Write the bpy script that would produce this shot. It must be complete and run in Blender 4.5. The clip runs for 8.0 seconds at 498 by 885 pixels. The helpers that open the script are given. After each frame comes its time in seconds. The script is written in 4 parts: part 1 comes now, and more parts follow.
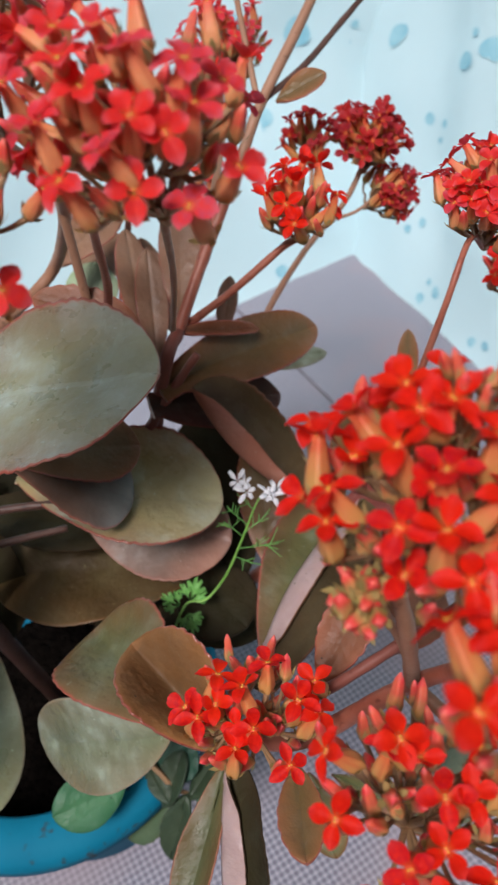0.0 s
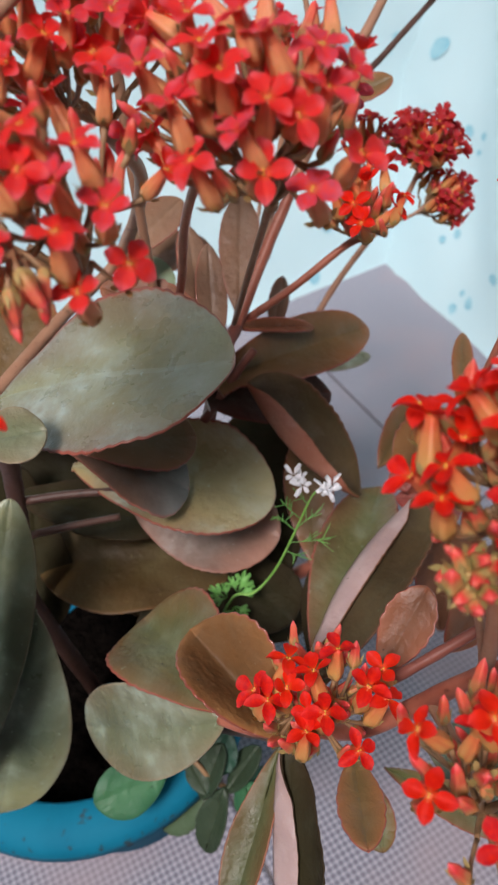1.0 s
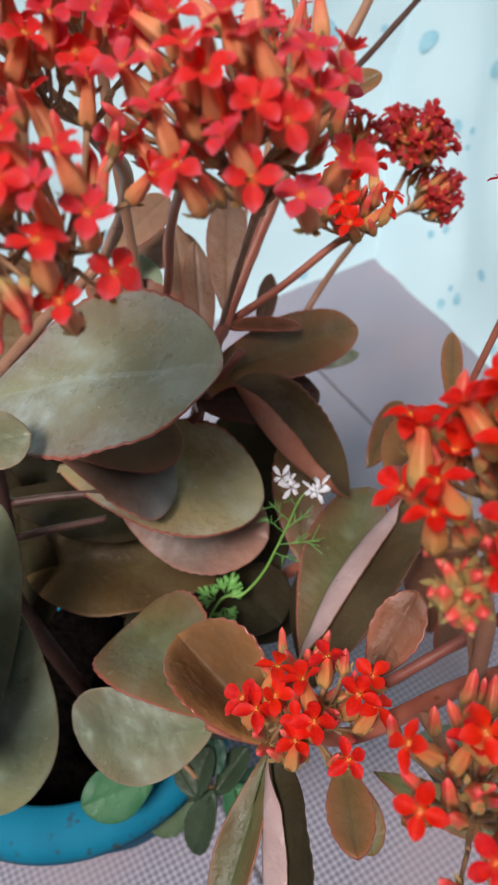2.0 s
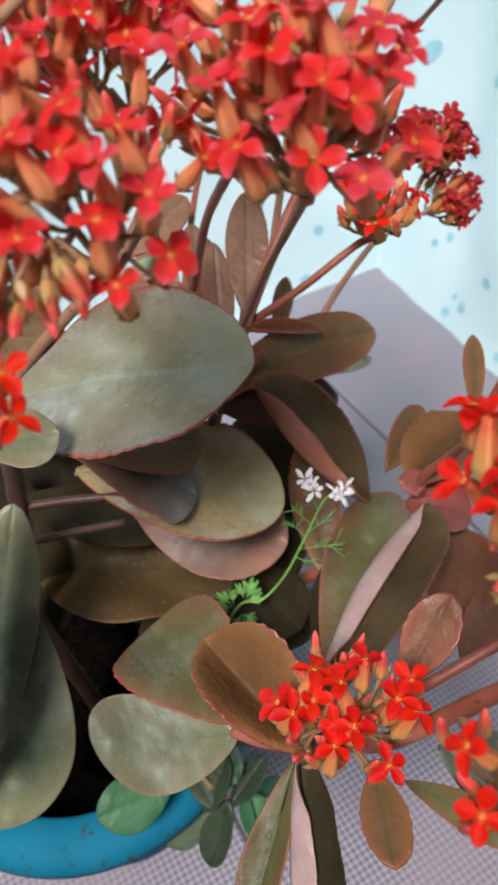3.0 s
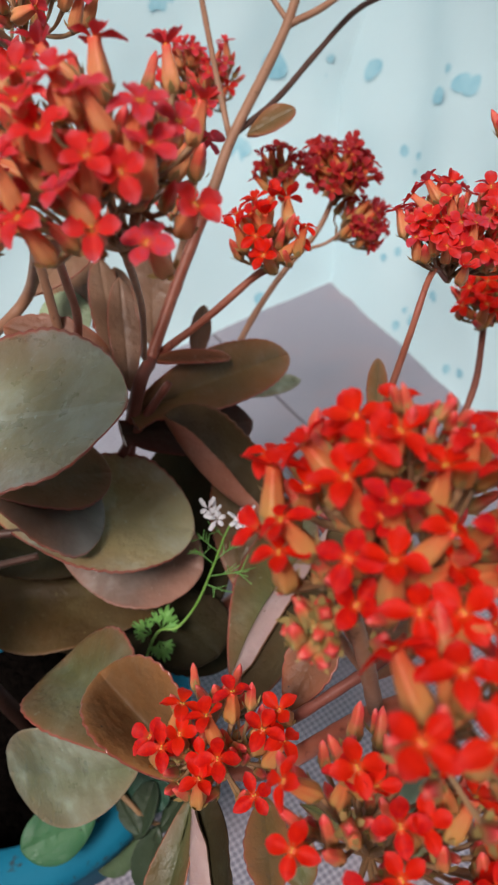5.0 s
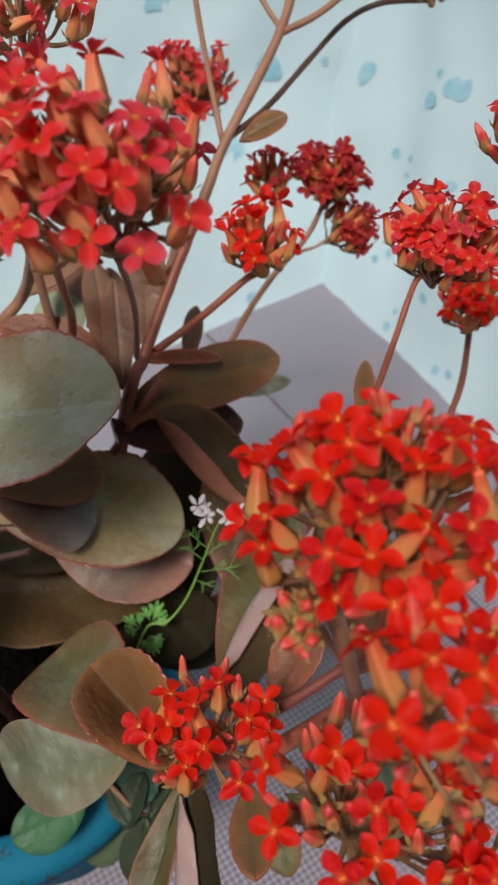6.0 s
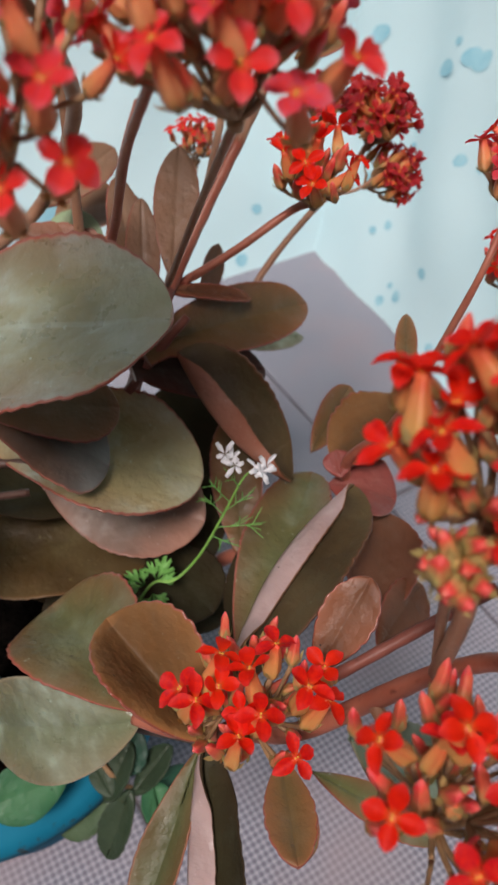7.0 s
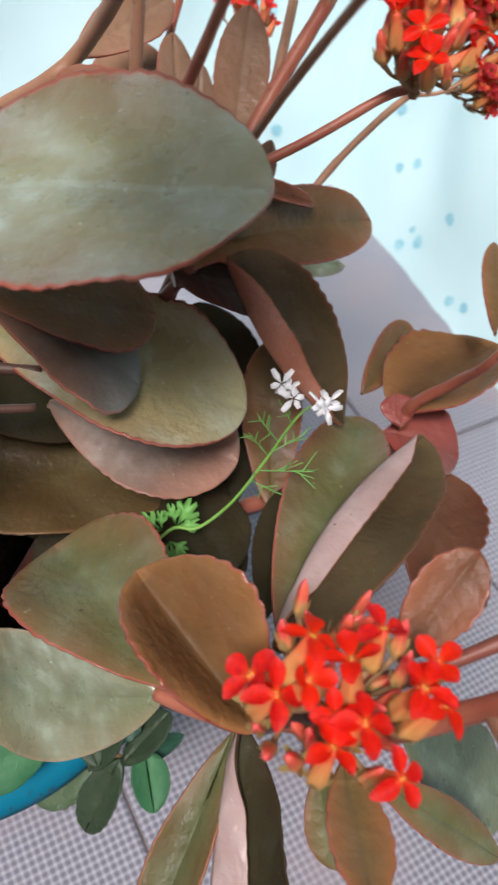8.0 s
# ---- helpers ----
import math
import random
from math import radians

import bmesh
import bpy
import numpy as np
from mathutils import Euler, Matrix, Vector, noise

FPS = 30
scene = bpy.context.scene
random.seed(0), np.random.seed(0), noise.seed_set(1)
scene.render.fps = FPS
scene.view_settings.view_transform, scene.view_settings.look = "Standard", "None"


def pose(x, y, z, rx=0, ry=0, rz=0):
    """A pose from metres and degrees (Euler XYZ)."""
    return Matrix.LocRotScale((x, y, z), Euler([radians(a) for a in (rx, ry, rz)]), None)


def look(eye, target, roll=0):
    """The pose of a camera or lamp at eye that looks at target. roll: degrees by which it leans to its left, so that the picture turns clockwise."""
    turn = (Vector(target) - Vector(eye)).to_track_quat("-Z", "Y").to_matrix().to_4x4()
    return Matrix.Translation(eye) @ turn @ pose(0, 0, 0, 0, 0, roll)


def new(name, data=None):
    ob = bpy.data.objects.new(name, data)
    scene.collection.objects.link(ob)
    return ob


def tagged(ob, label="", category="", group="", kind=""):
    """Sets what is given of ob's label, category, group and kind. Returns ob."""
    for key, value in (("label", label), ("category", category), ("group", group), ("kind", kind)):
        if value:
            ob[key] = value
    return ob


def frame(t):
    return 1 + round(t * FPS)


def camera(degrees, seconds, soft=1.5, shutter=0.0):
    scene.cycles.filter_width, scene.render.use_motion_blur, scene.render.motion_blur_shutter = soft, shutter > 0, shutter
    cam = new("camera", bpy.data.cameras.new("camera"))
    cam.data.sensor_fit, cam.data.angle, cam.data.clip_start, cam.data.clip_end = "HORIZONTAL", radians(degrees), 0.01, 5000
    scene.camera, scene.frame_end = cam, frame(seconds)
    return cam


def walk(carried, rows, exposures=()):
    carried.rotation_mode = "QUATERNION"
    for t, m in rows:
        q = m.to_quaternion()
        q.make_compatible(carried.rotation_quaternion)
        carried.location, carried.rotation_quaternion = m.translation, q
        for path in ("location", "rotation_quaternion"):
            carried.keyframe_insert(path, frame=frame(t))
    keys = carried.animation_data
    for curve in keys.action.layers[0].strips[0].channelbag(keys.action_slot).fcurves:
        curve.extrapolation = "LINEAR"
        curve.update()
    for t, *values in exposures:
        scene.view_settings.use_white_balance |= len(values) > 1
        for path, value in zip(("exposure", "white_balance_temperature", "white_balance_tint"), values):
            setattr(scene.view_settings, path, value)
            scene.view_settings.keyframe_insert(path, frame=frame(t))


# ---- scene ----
cam = camera(35.4, 8.0, 2.3, 0.4)
cam.data.dof.use_dof = True
cam.data.dof.focus_distance, cam.data.dof.aperture_fstop = 0.26, 26.0
PATH = [
    (0, (0.0456, 0.0868, 0.5562), (-0.1164, 1.4805, -0.8691), -9.29),
    (0.5, (0.0334, 0.0808, 0.5584), (-0.1449, 1.4947, -0.8449), -8.74),
    (1, (0.0234, 0.0783, 0.5565), (-0.1602, 1.4891, -0.8492), -7.76),
    (1.5, (0.0299, 0.0843, 0.5517), (-0.1562, 1.4934, -0.8554), -8.18),
    (1.7, (0.0254, 0.0838, 0.5569), (-0.1522, 1.4791, -0.8650), -7.85),
    (2.8, (0.0209, 0.0845, 0.5569), (-0.0935, 1.4994, -0.8520), -6.20),
    (3, (0.0090, 0.0842, 0.5511), (-0.1235, 1.5038, -0.8514), -6.30),
    (3.5, (0.0058, 0.0801, 0.5564), (-0.1634, 1.5038, -0.8380), -6.11),
    (4, (0.0497, 0.0767, 0.5687), (-0.1095, 1.5244, -0.8020), -8.07),
    (4.5, (0.0494, 0.0819, 0.5647), (-0.0667, 1.5207, -0.8197), -7.79),
    (4.7, (0.0512, 0.0862, 0.5584), (-0.0632, 1.5270, -0.8239), -8.00),
    (5.8, (0.0523, 0.0819, 0.5623), (-0.0571, 1.5068, -0.8369), -6.91),
    (6, (0.0533, 0.0802, 0.5646), (-0.0402, 1.5143, -0.8262), -6.73),
    (6.5, (0.0468, 0.0781, 0.5532), (0.0639, 1.4831, -0.8700), -2.04),
    (6.8, (0.0218, 0.0855, 0.5386), (0.0392, 1.4974, -0.8778), -1.63),
    (7, (0.0127, 0.0940, 0.5316), (0.0580, 1.4909, -0.8990), 1.54),
    (7.5, (-0.0039, 0.1128, 0.4989), (0.1421, 1.4500, -0.9812), 6.99),
    (8, (-0.0204, 0.1282, 0.4834), (0.1319, 1.4275, -1.0295), 10.55),
]
EXPOSURES = [(0, 0.02, 6250, 12), (1.7, 0.05, 6450, 13), (2.8, 0.14, 6450, 13), (3.5, 0.25, 6400, 12), (4.2, -0.03, 6600, 14), (4.5, -0.07, 6700, 14), (6, -0.27, 6750, 14), (6.5, -0.3, 6800, 15), (7.2, 0.0, 6600, 12), (8, 0.32, 6400, 9)]
walk(cam, [(t, look(eye, target, roll)) for t, eye, target, roll in PATH], EXPOSURES)

# ---- light ----
world = bpy.data.worlds.new("sky")
scene.world = world
world.use_nodes = True
wn, wl = world.node_tree.nodes, world.node_tree.links
sky = wn.new("ShaderNodeTexSky")
sky.sky_type = "NISHITA"
sky.sun_disc = False
sky.sun_elevation, sky.sun_rotation = radians(57), radians(-163)
sky.air_density, sky.dust_density = 1.0, 3.0
wl.new(sky.outputs[0], wn["Background"].inputs[0])
wn["Background"].inputs[1].default_value = 0.09
sun = new("sun", bpy.data.lights.new("sun", "SUN"))
sun.data.energy, sun.data.angle, sun.data.color = 2.85, radians(15), (1.0, 0.955, 0.92)
sun.matrix_world = look((-0.42, -1.10, 2.5), (0, 0.3, 0.25))
# Area lamp added in the unseen ceiling opening for soft top light.
added_top_light = new("added_top_light", bpy.data.lights.new("added_top_light", "AREA"))
added_top_light.data.shape = "RECTANGLE"
added_top_light.data.size, added_top_light.data.size_y, added_top_light.data.energy = 1.4, 1.3, 25.0
added_top_light.data.color = (1.0, 0.96, 0.935)
added_top_light.matrix_world = Matrix.Translation((-0.42, -1.06, 2.54)) @ Matrix.Rotation(radians(-60), 4, "Z")


# ---- materials ----
def material(name, rough=0.5, spec=0.5):
    m = bpy.data.materials.new(name)
    m.use_nodes = True
    b = m.node_tree.nodes["Principled BSDF"]
    b.inputs["Roughness"].default_value = rough
    b.inputs["Specular IOR Level"].default_value = spec
    return m, m.node_tree.nodes, m.node_tree.links, b


def mixed(nodes, links, fac, a, b):
    """A colour mix; a and b are colours or sockets."""
    m = nodes.new("ShaderNodeMix")
    m.data_type = "RGBA"
    if hasattr(fac, "links"):
        links.new(fac, m.inputs[0])
    else:
        m.inputs[0].default_value = fac
    for s, v in ((m.inputs[6], a), (m.inputs[7], b)):
        if hasattr(v, "links"):
            links.new(v, s)
        else:
            s.default_value = (*v, 1)
    return m.outputs[2]


def noise_fac(nodes, links, scale, lo, hi, detail=4.0, coords="Object", stretch=None):
    tc = nodes.new("ShaderNodeTexCoord")
    n = nodes.new("ShaderNodeTexNoise")
    n.inputs["Scale"].default_value, n.inputs["Detail"].default_value = scale, detail
    src = tc.outputs[coords]
    if stretch:
        mp = nodes.new("ShaderNodeMapping")
        mp.inputs["Scale"].default_value = stretch
        links.new(src, mp.inputs[0])
        src = mp.outputs[0]
    links.new(src, n.inputs["Vector"])
    r = nodes.new("ShaderNodeMapRange")
    r.inputs[1].default_value, r.inputs[2].default_value = lo, hi
    links.new(n.outputs["Fac"], r.inputs[0])
    return r.outputs[0]


def attribute(nodes, name):
    a = nodes.new("ShaderNodeAttribute")
    a.attribute_name = name
    return a.outputs["Fac"]


def ramp(nodes, links, src, stops):
    r = nodes.new("ShaderNodeValToRGB")
    e = r.color_ramp.elements
    while len(e) < len(stops):
        e.new(0.5)
    for k, (p, c) in zip(e, stops):
        k.position, k.color = p, (*c, 1)
    links.new(src, r.inputs[0])
    return r.outputs[0]


def bumped(nodes, links, bsdf, height, strength, distance=0.001):
    b = nodes.new("ShaderNodeBump")
    b.inputs["Strength"].default_value, b.inputs["Distance"].default_value = strength, distance
    links.new(height, b.inputs["Height"])
    links.new(b.outputs[0], bsdf.inputs["Normal"])


def leaf_material(name, a, b, bloom, rim=(0.40, 0.10, 0.065), bloom_amount=0.5, rough=0.42, spec=0.45, midrib=0.6, tip=None, tip_amount=0.0):
    """Fleshy leaf: two blended tones, a waxy grey bloom in patches that on some leaves paints in sheen too, a redder
    margin, a midrib, and a tip of another tone.
    """
    m, n, l, bs = material(name, rough, spec)

    def math_node(op, x, y, z=None, clamp=False):
        q = n.new("ShaderNodeMath")
        q.operation, q.use_clamp = op, clamp
        for sock, val in zip(q.inputs, (x, y, z)):
            if val is None:
                continue
            if hasattr(val, "links"):
                l.new(val, sock)
            else:
                sock.default_value = val
        return q.outputs[0]

    edge, along = attribute(n, "edge"), attribute(n, "along")
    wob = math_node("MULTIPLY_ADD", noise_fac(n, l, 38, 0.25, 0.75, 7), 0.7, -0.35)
    # margin takes tone a, centre tone b; a very dark b paints trough shade
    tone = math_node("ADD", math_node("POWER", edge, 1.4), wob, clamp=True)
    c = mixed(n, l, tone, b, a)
    if tip:
        t = math_node("MULTIPLY_ADD", along, 2.6, -1.55)
        t = math_node("ADD", t, math_node("MULTIPLY", wob, 0.7), clamp=True)
        c = mixed(n, l, math_node("MULTIPLY", t, tip_amount), c, tip)
    c = mixed(n, l, math_node("MULTIPLY", noise_fac(n, l, 22, 0.42, 0.62, 3), 0.45), c, tuple(0.55 * v for v in b))
    fine = noise_fac(n, l, 150, 0.46, 0.72, 8, stretch=(1.0, 0.8, 1.0))
    c = mixed(n, l, math_node("MULTIPLY", math_node("MULTIPLY", noise_fac(n, l, 30, 0.44, 0.66, 6), math_node("MULTIPLY_ADD", fine, 0.6, 0.4)), bloom_amount), c, bloom)
    c = mixed(n, l, ramp(n, l, noise_fac(n, l, 420, 0.70, 0.78, 2), [(0, (0, 0, 0)), (1, (0.6, 0.6, 0.6))]), c, bloom)
    c = mixed(n, l, ramp(n, l, noise_fac(n, l, 300, 0.80, 0.82, 1), [(0, (0, 0, 0)), (1, (0.85, 0.85, 0.85))]), c, (0.012, 0.010, 0.008))
    e = n.new("ShaderNodeMapRange")
    e.inputs[1].default_value, e.inputs[2].default_value, e.inputs[4].default_value = 0.93, 1.03, 0.6
    l.new(edge, e.inputs[0])
    c = mixed(n, l, e.outputs[0], c, rim)
    mid = n.new("ShaderNodeMapRange")
    mid.inputs[1].default_value, mid.inputs[2].default_value, mid.inputs[3].default_value, mid.inputs[4].default_value = 0.0, 0.035, 0.75, 0.0
    l.new(edge, mid.inputs[0])
    c = mixed(n, l, mid.outputs[0], c, tuple(midrib * v for v in (b if midrib < 1.2 else bloom)))
    l.new(c, bs.inputs["Base Color"])
    rr = n.new("ShaderNodeMapRange")
    rr.inputs[3].default_value, rr.inputs[4].default_value = max(0.2, rough - 0.16), rough + 0.16
    l.new(noise_fac(n, l, 70, 0.3, 0.7, 6), rr.inputs[0])
    l.new(rr.outputs[0], bs.inputs["Roughness"])
    h = math_node("MULTIPLY_ADD", noise_fac(n, l, 45, 0.2, 0.8, 4), 1.2, noise_fac(n, l, 230, 0.2, 0.8, 7))
    bumped(n, l, bs, h, 0.6, 0.0009)
    bs.inputs["Subsurface Weight"].default_value = 0.08
    bs.inputs["Subsurface Radius"].default_value = (0.004, 0.002, 0.001)
    bs.inputs["Subsurface Scale"].default_value = 0.5
    return m


LEAF = {
    "olive": leaf_material("leaf_olive", (0.185, 0.090, 0.034), (0.105, 0.108, 0.038), (0.28, 0.31, 0.23), bloom_amount=0.45),
    "pale": leaf_material("leaf_pale", (0.21, 0.175, 0.105), (0.150, 0.165, 0.095), (0.42, 0.50, 0.41), bloom_amount=0.75, rough=0.32, rim=(0.34, 0.24, 0.16)),
    "brown": leaf_material("leaf_brown", (0.26, 0.105, 0.042), (0.140, 0.088, 0.034), (0.25, 0.21, 0.17), bloom_amount=0.3, spec=0.36),
    # centre: brown pigment, darkened further as painted shade in the trough
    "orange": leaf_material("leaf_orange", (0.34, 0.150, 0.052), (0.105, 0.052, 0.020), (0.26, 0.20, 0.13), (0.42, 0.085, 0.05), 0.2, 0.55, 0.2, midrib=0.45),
    "rust": leaf_material("leaf_rust", (0.25, 0.085, 0.042), (0.160, 0.066, 0.034), (0.25, 0.17, 0.13), (0.36, 0.08, 0.05), 0.25, 0.48, 0.3),
    "green": leaf_material("leaf_green", (0.030, 0.120, 0.055), (0.058, 0.165, 0.075), (0.08, 0.19, 0.10), (0.05, 0.12, 0.05), 0.1, rough=0.5, spec=0.25),
    "teal": leaf_material("leaf_teal", (0.014, 0.060, 0.036), (0.020, 0.075, 0.045), (0.06, 0.14, 0.09), (0.015, 0.04, 0.025), 0.3, rough=0.5),
    # pale bloom and tip: this leaf's bluish gloss put into the colour
    "jade": leaf_material("leaf_jade", (0.060, 0.110, 0.068), (0.066, 0.135, 0.085), (0.36, 0.50, 0.46), (0.33, 0.15, 0.11), 0.7, 0.28, 0.55, tip=(0.24, 0.40, 0.36), tip_amount=0.5),
    # bluish tip: wax and painted sheen together
    "grey": leaf_material("leaf_grey", (0.18, 0.085, 0.054), (0.115, 0.066, 0.044), (0.20, 0.18, 0.15), bloom_amount=0.25, rough=0.5, spec=0.2, tip=(0.28, 0.38, 0.39), tip_amount=0.6),
    "sage": leaf_material("leaf_sage", (0.12, 0.125, 0.074), (0.090, 0.120, 0.078), (0.34, 0.42, 0.34), (0.20, 0.14, 0.09), 0.6, 0.36, tip=(0.27, 0.265, 0.12), tip_amount=0.8),
    # near-black: the shade deep in the foliage is put into this leaf colour
    "shade_dark": leaf_material("leaf_shade_dark", (0.036, 0.024, 0.012), (0.032, 0.027, 0.012), (0.05, 0.05, 0.03), (0.040, 0.022, 0.013), rough=0.6, spec=0.1),
    # dark centre: shade beside the folded ridge put into the tone
    "umber_shade": leaf_material("leaf_umber_shade", (0.125, 0.080, 0.034), (0.048, 0.032, 0.016), (0.11, 0.12, 0.07), (0.24, 0.075, 0.05), 0.25, 0.5, 0.25),
    "wine": leaf_material("leaf_wine", (0.085, 0.022, 0.014), (0.050, 0.022, 0.013), (0.09, 0.05, 0.04), (0.16, 0.03, 0.02), 0.2, 0.5, 0.25),
    "deep": leaf_material("leaf_deep", (0.150, 0.085, 0.036), (0.080, 0.086, 0.034), (0.13, 0.17, 0.10), bloom_amount=0.35, rough=0.46, spec=0.32),
    # shade from the leaves above is put into this darkened ochre
    "ochre": leaf_material("leaf_ochre", (0.085, 0.047, 0.016), (0.070, 0.044, 0.016), (0.22, 0.20, 0.10), (0.22, 0.10, 0.04), 0.3, 0.45, 0.3, tip=(0.15, 0.085, 0.03), tip_amount=0.7),
    # pale olive, painted lighter still to make up for shade from the leaf above
    "pale_olive": leaf_material("leaf_pale_olive", (0.36, 0.225, 0.105), (0.37, 0.315, 0.150), (0.50, 0.55, 0.46), bloom_amount=0.75, rough=0.30, midrib=1.0, tip=(0.42, 0.40, 0.24), tip_amount=0.8),
    # bluish bloom here also paints in the sheen on the upper face
    "waxy": leaf_material("leaf_waxy", (0.165, 0.100, 0.058), (0.230, 0.225, 0.125), (0.44, 0.54, 0.53), (0.42, 0.085, 0.06), bloom_amount=0.7, rough=0.26, spec=0.9, midrib=1.25, tip=(0.36, 0.41, 0.28), tip_amount=0.75),
    "blush": leaf_material("leaf_blush", (0.30, 0.165, 0.125), (0.17, 0.125, 0.098), (0.52, 0.46, 0.42), (0.36, 0.11, 0.07), tip=(0.50, 0.24, 0.17), tip_amount=0.8),
    "moss": leaf_material("leaf_moss", (0.052, 0.085, 0.042), (0.075, 0.118, 0.058), (0.17, 0.22, 0.15), (0.06, 0.07, 0.04), 0.35, 0.45),
    "bronze": leaf_material("leaf_bronze", (0.024, 0.044, 0.022), (0.034, 0.052, 0.028), (0.11, 0.15, 0.10), (0.04, 0.05, 0.03), 0.25, 0.5, 0.3),
    "pistachio": leaf_material("leaf_pistachio", (0.26, 0.36, 0.20), (0.34, 0.42, 0.27), (0.45, 0.52, 0.42), (0.3, 0.3, 0.2)),
    "tan": leaf_material("leaf_tan", (0.27, 0.135, 0.080), (0.25, 0.140, 0.085), (0.36, 0.27, 0.21), (0.32, 0.12, 0.08), 0.3, midrib=0.9),
    "red": leaf_material("leaf_red", (0.27, 0.045, 0.038), (0.24, 0.062, 0.05), (0.42, 0.23, 0.19), (0.45, 0.05, 0.05), 0.3),
}
UNDER = leaf_material("leaf_underside", (0.27, 0.100, 0.062), (0.24, 0.115, 0.08), (0.44, 0.32, 0.28), bloom_amount=0.35)
CORAL = leaf_material("leaf_coral_underside", (0.38, 0.130, 0.080), (0.33, 0.135, 0.09), (0.48, 0.33, 0.28), bloom_amount=0.3)
PINK = leaf_material("leaf_pink_underside", (0.39, 0.26, 0.245), (0.41, 0.29, 0.28), (0.55, 0.46, 0.46), bloom_amount=0.5)
# pale patches put small glints of the scalloped margin into its colour
RIM = leaf_material("leaf_rim", (0.24, 0.062, 0.036), (0.32, 0.068, 0.042), (0.62, 0.42, 0.36), (0.30, 0.062, 0.04), 0.4, 0.32, 0.6)


def stem_material(name, a, b, rough=0.5):
    m, n, l, bs = material(name, rough, 0.4)
    c = mixed(n, l, noise_fac(n, l, 60, 0.3, 0.7, 5), a, b)
    c = mixed(n, l, noise_fac(n, l, 260, 0.62, 0.8, 3), c, tuple(0.5 * v for v in a))
    l.new(c, bs.inputs["Base Color"])
    bumped(n, l, bs, noise_fac(n, l, 380, 0.2, 0.8, 4), 0.3, 0.0006)
    return m


STEM = stem_material("stem_brown", (0.28, 0.135, 0.080), (0.37, 0.195, 0.120))
REDSTEM = stem_material("stem_red", (0.29, 0.075, 0.045), (0.36, 0.125, 0.08), 0.42)
TWIG = stem_material("flower_twig", (0.24, 0.125, 0.065), (0.33, 0.20, 0.10))
WINESTEM = stem_material("stem_wine", (0.15, 0.042, 0.030), (0.22, 0.07, 0.05), 0.45)
# Dark brown that carries the shade under the leaves in its own colour.
DARKSTEM = stem_material("stem_dark_shaded", (0.060, 0.026, 0.019), (0.095, 0.046, 0.034))
GREENSTEM = stem_material("stem_green", (0.17, 0.38, 0.06), (0.25, 0.48, 0.11))


def petal_material(name, tones, tip):
    m, n, l, bs = material(name, 0.5, 0.15)
    oi = n.new("ShaderNodeObjectInfo")
    c = ramp(n, l, oi.outputs["Random"], tones)
    c = mixed(n, l, noise_fac(n, l, 700, 0.35, 0.8), c, tuple(min(1.0, 1.12 * v) for v in tones[0][1]))
    c = mixed(n, l, ramp(n, l, attribute(n, "along"), [(0.0, (0, 0, 0)), (0.6, (0, 0, 0)), (1.0, (0.55, 0.55, 0.55))]), c, tip)
    c = mixed(n, l, ramp(n, l, attribute(n, "along"), [(0.0, (0.5, 0.5, 0.5)), (0.2, (0, 0, 0)), (1.0, (0, 0, 0))]), c, (0.70, 0.15, 0.02))
    l.new(c, bs.inputs["Base Color"])
    tr = n.new("ShaderNodeBsdfTranslucent")
    l.new(c, tr.inputs[0])
    mx = n.new("ShaderNodeMixShader")
    mx.inputs[0].default_value = 0.48
    l.new(bs.outputs[0], mx.inputs[1])
    l.new(tr.outputs[0], mx.inputs[2])
    l.new(mx.outputs[0], n["Material Output"].inputs[0])
    bumped(n, l, bs, noise_fac(n, l, 900, 0.2, 0.8), 0.15, 0.0004)
    return m


def tube_material(name, stops):
    m, n, l, bs = material(name, 0.5, 0.35)
    c = ramp(n, l, attribute(n, "along"), stops)
    c = mixed(n, l, noise_fac(n, l, 260, 0.4, 0.85), c, (0.54, 0.22, 0.08))
    c = mixed(n, l, noise_fac(n, l, 420, 0.5, 0.85, 4, stretch=(1.0, 1.0, 0.16)), c, (0.46, 0.11, 0.045))
    l.new(c, bs.inputs["Base Color"])
    bs.inputs["Subsurface Weight"].default_value = 0.3
    bs.inputs["Subsurface Radius"].default_value = (0.003, 0.0015, 0.0008)
    return m


PETAL = petal_material("petal_scarlet", [(0.0, (0.86, 0.026, 0.006)), (0.5, (0.80, 0.014, 0.006)), (0.85, (0.72, 0.010, 0.012)), (1.0, (0.62, 0.014, 0.030))], (0.84, 0.07, 0.07))
# crimson, paled towards pink to paint in haze over the upper heads
ROSE = petal_material("petal_crimson_haze", [(0.0, (0.82, 0.034, 0.022)), (0.35, (0.78, 0.044, 0.055)), (0.7, (0.72, 0.062, 0.098)), (1.0, (0.66, 0.085, 0.14))], (0.85, 0.22, 0.27))
TUBE = tube_material("corolla_tube", [(0.0, (0.36, 0.33, 0.11)), (0.2, (0.48, 0.31, 0.10)), (0.5, (0.50, 0.20, 0.065)), (0.78, (0.56, 0.09, 0.034)), (1.0, (0.76, 0.028, 0.014))])
PEACH = tube_material("corolla_tube_peach", [(0.0, (0.46, 0.37, 0.15)), (0.2, (0.66, 0.36, 0.16)), (0.45, (0.70, 0.29, 0.13)), (0.75, (0.70, 0.16, 0.085)), (1.0, (0.74, 0.05, 0.045))])
DULL = petal_material("petal_dull_crimson", [(0.0, (0.55, 0.030, 0.026)), (0.5, (0.48, 0.034, 0.045)), (1.0, (0.42, 0.045, 0.07))], (0.55, 0.12, 0.14))
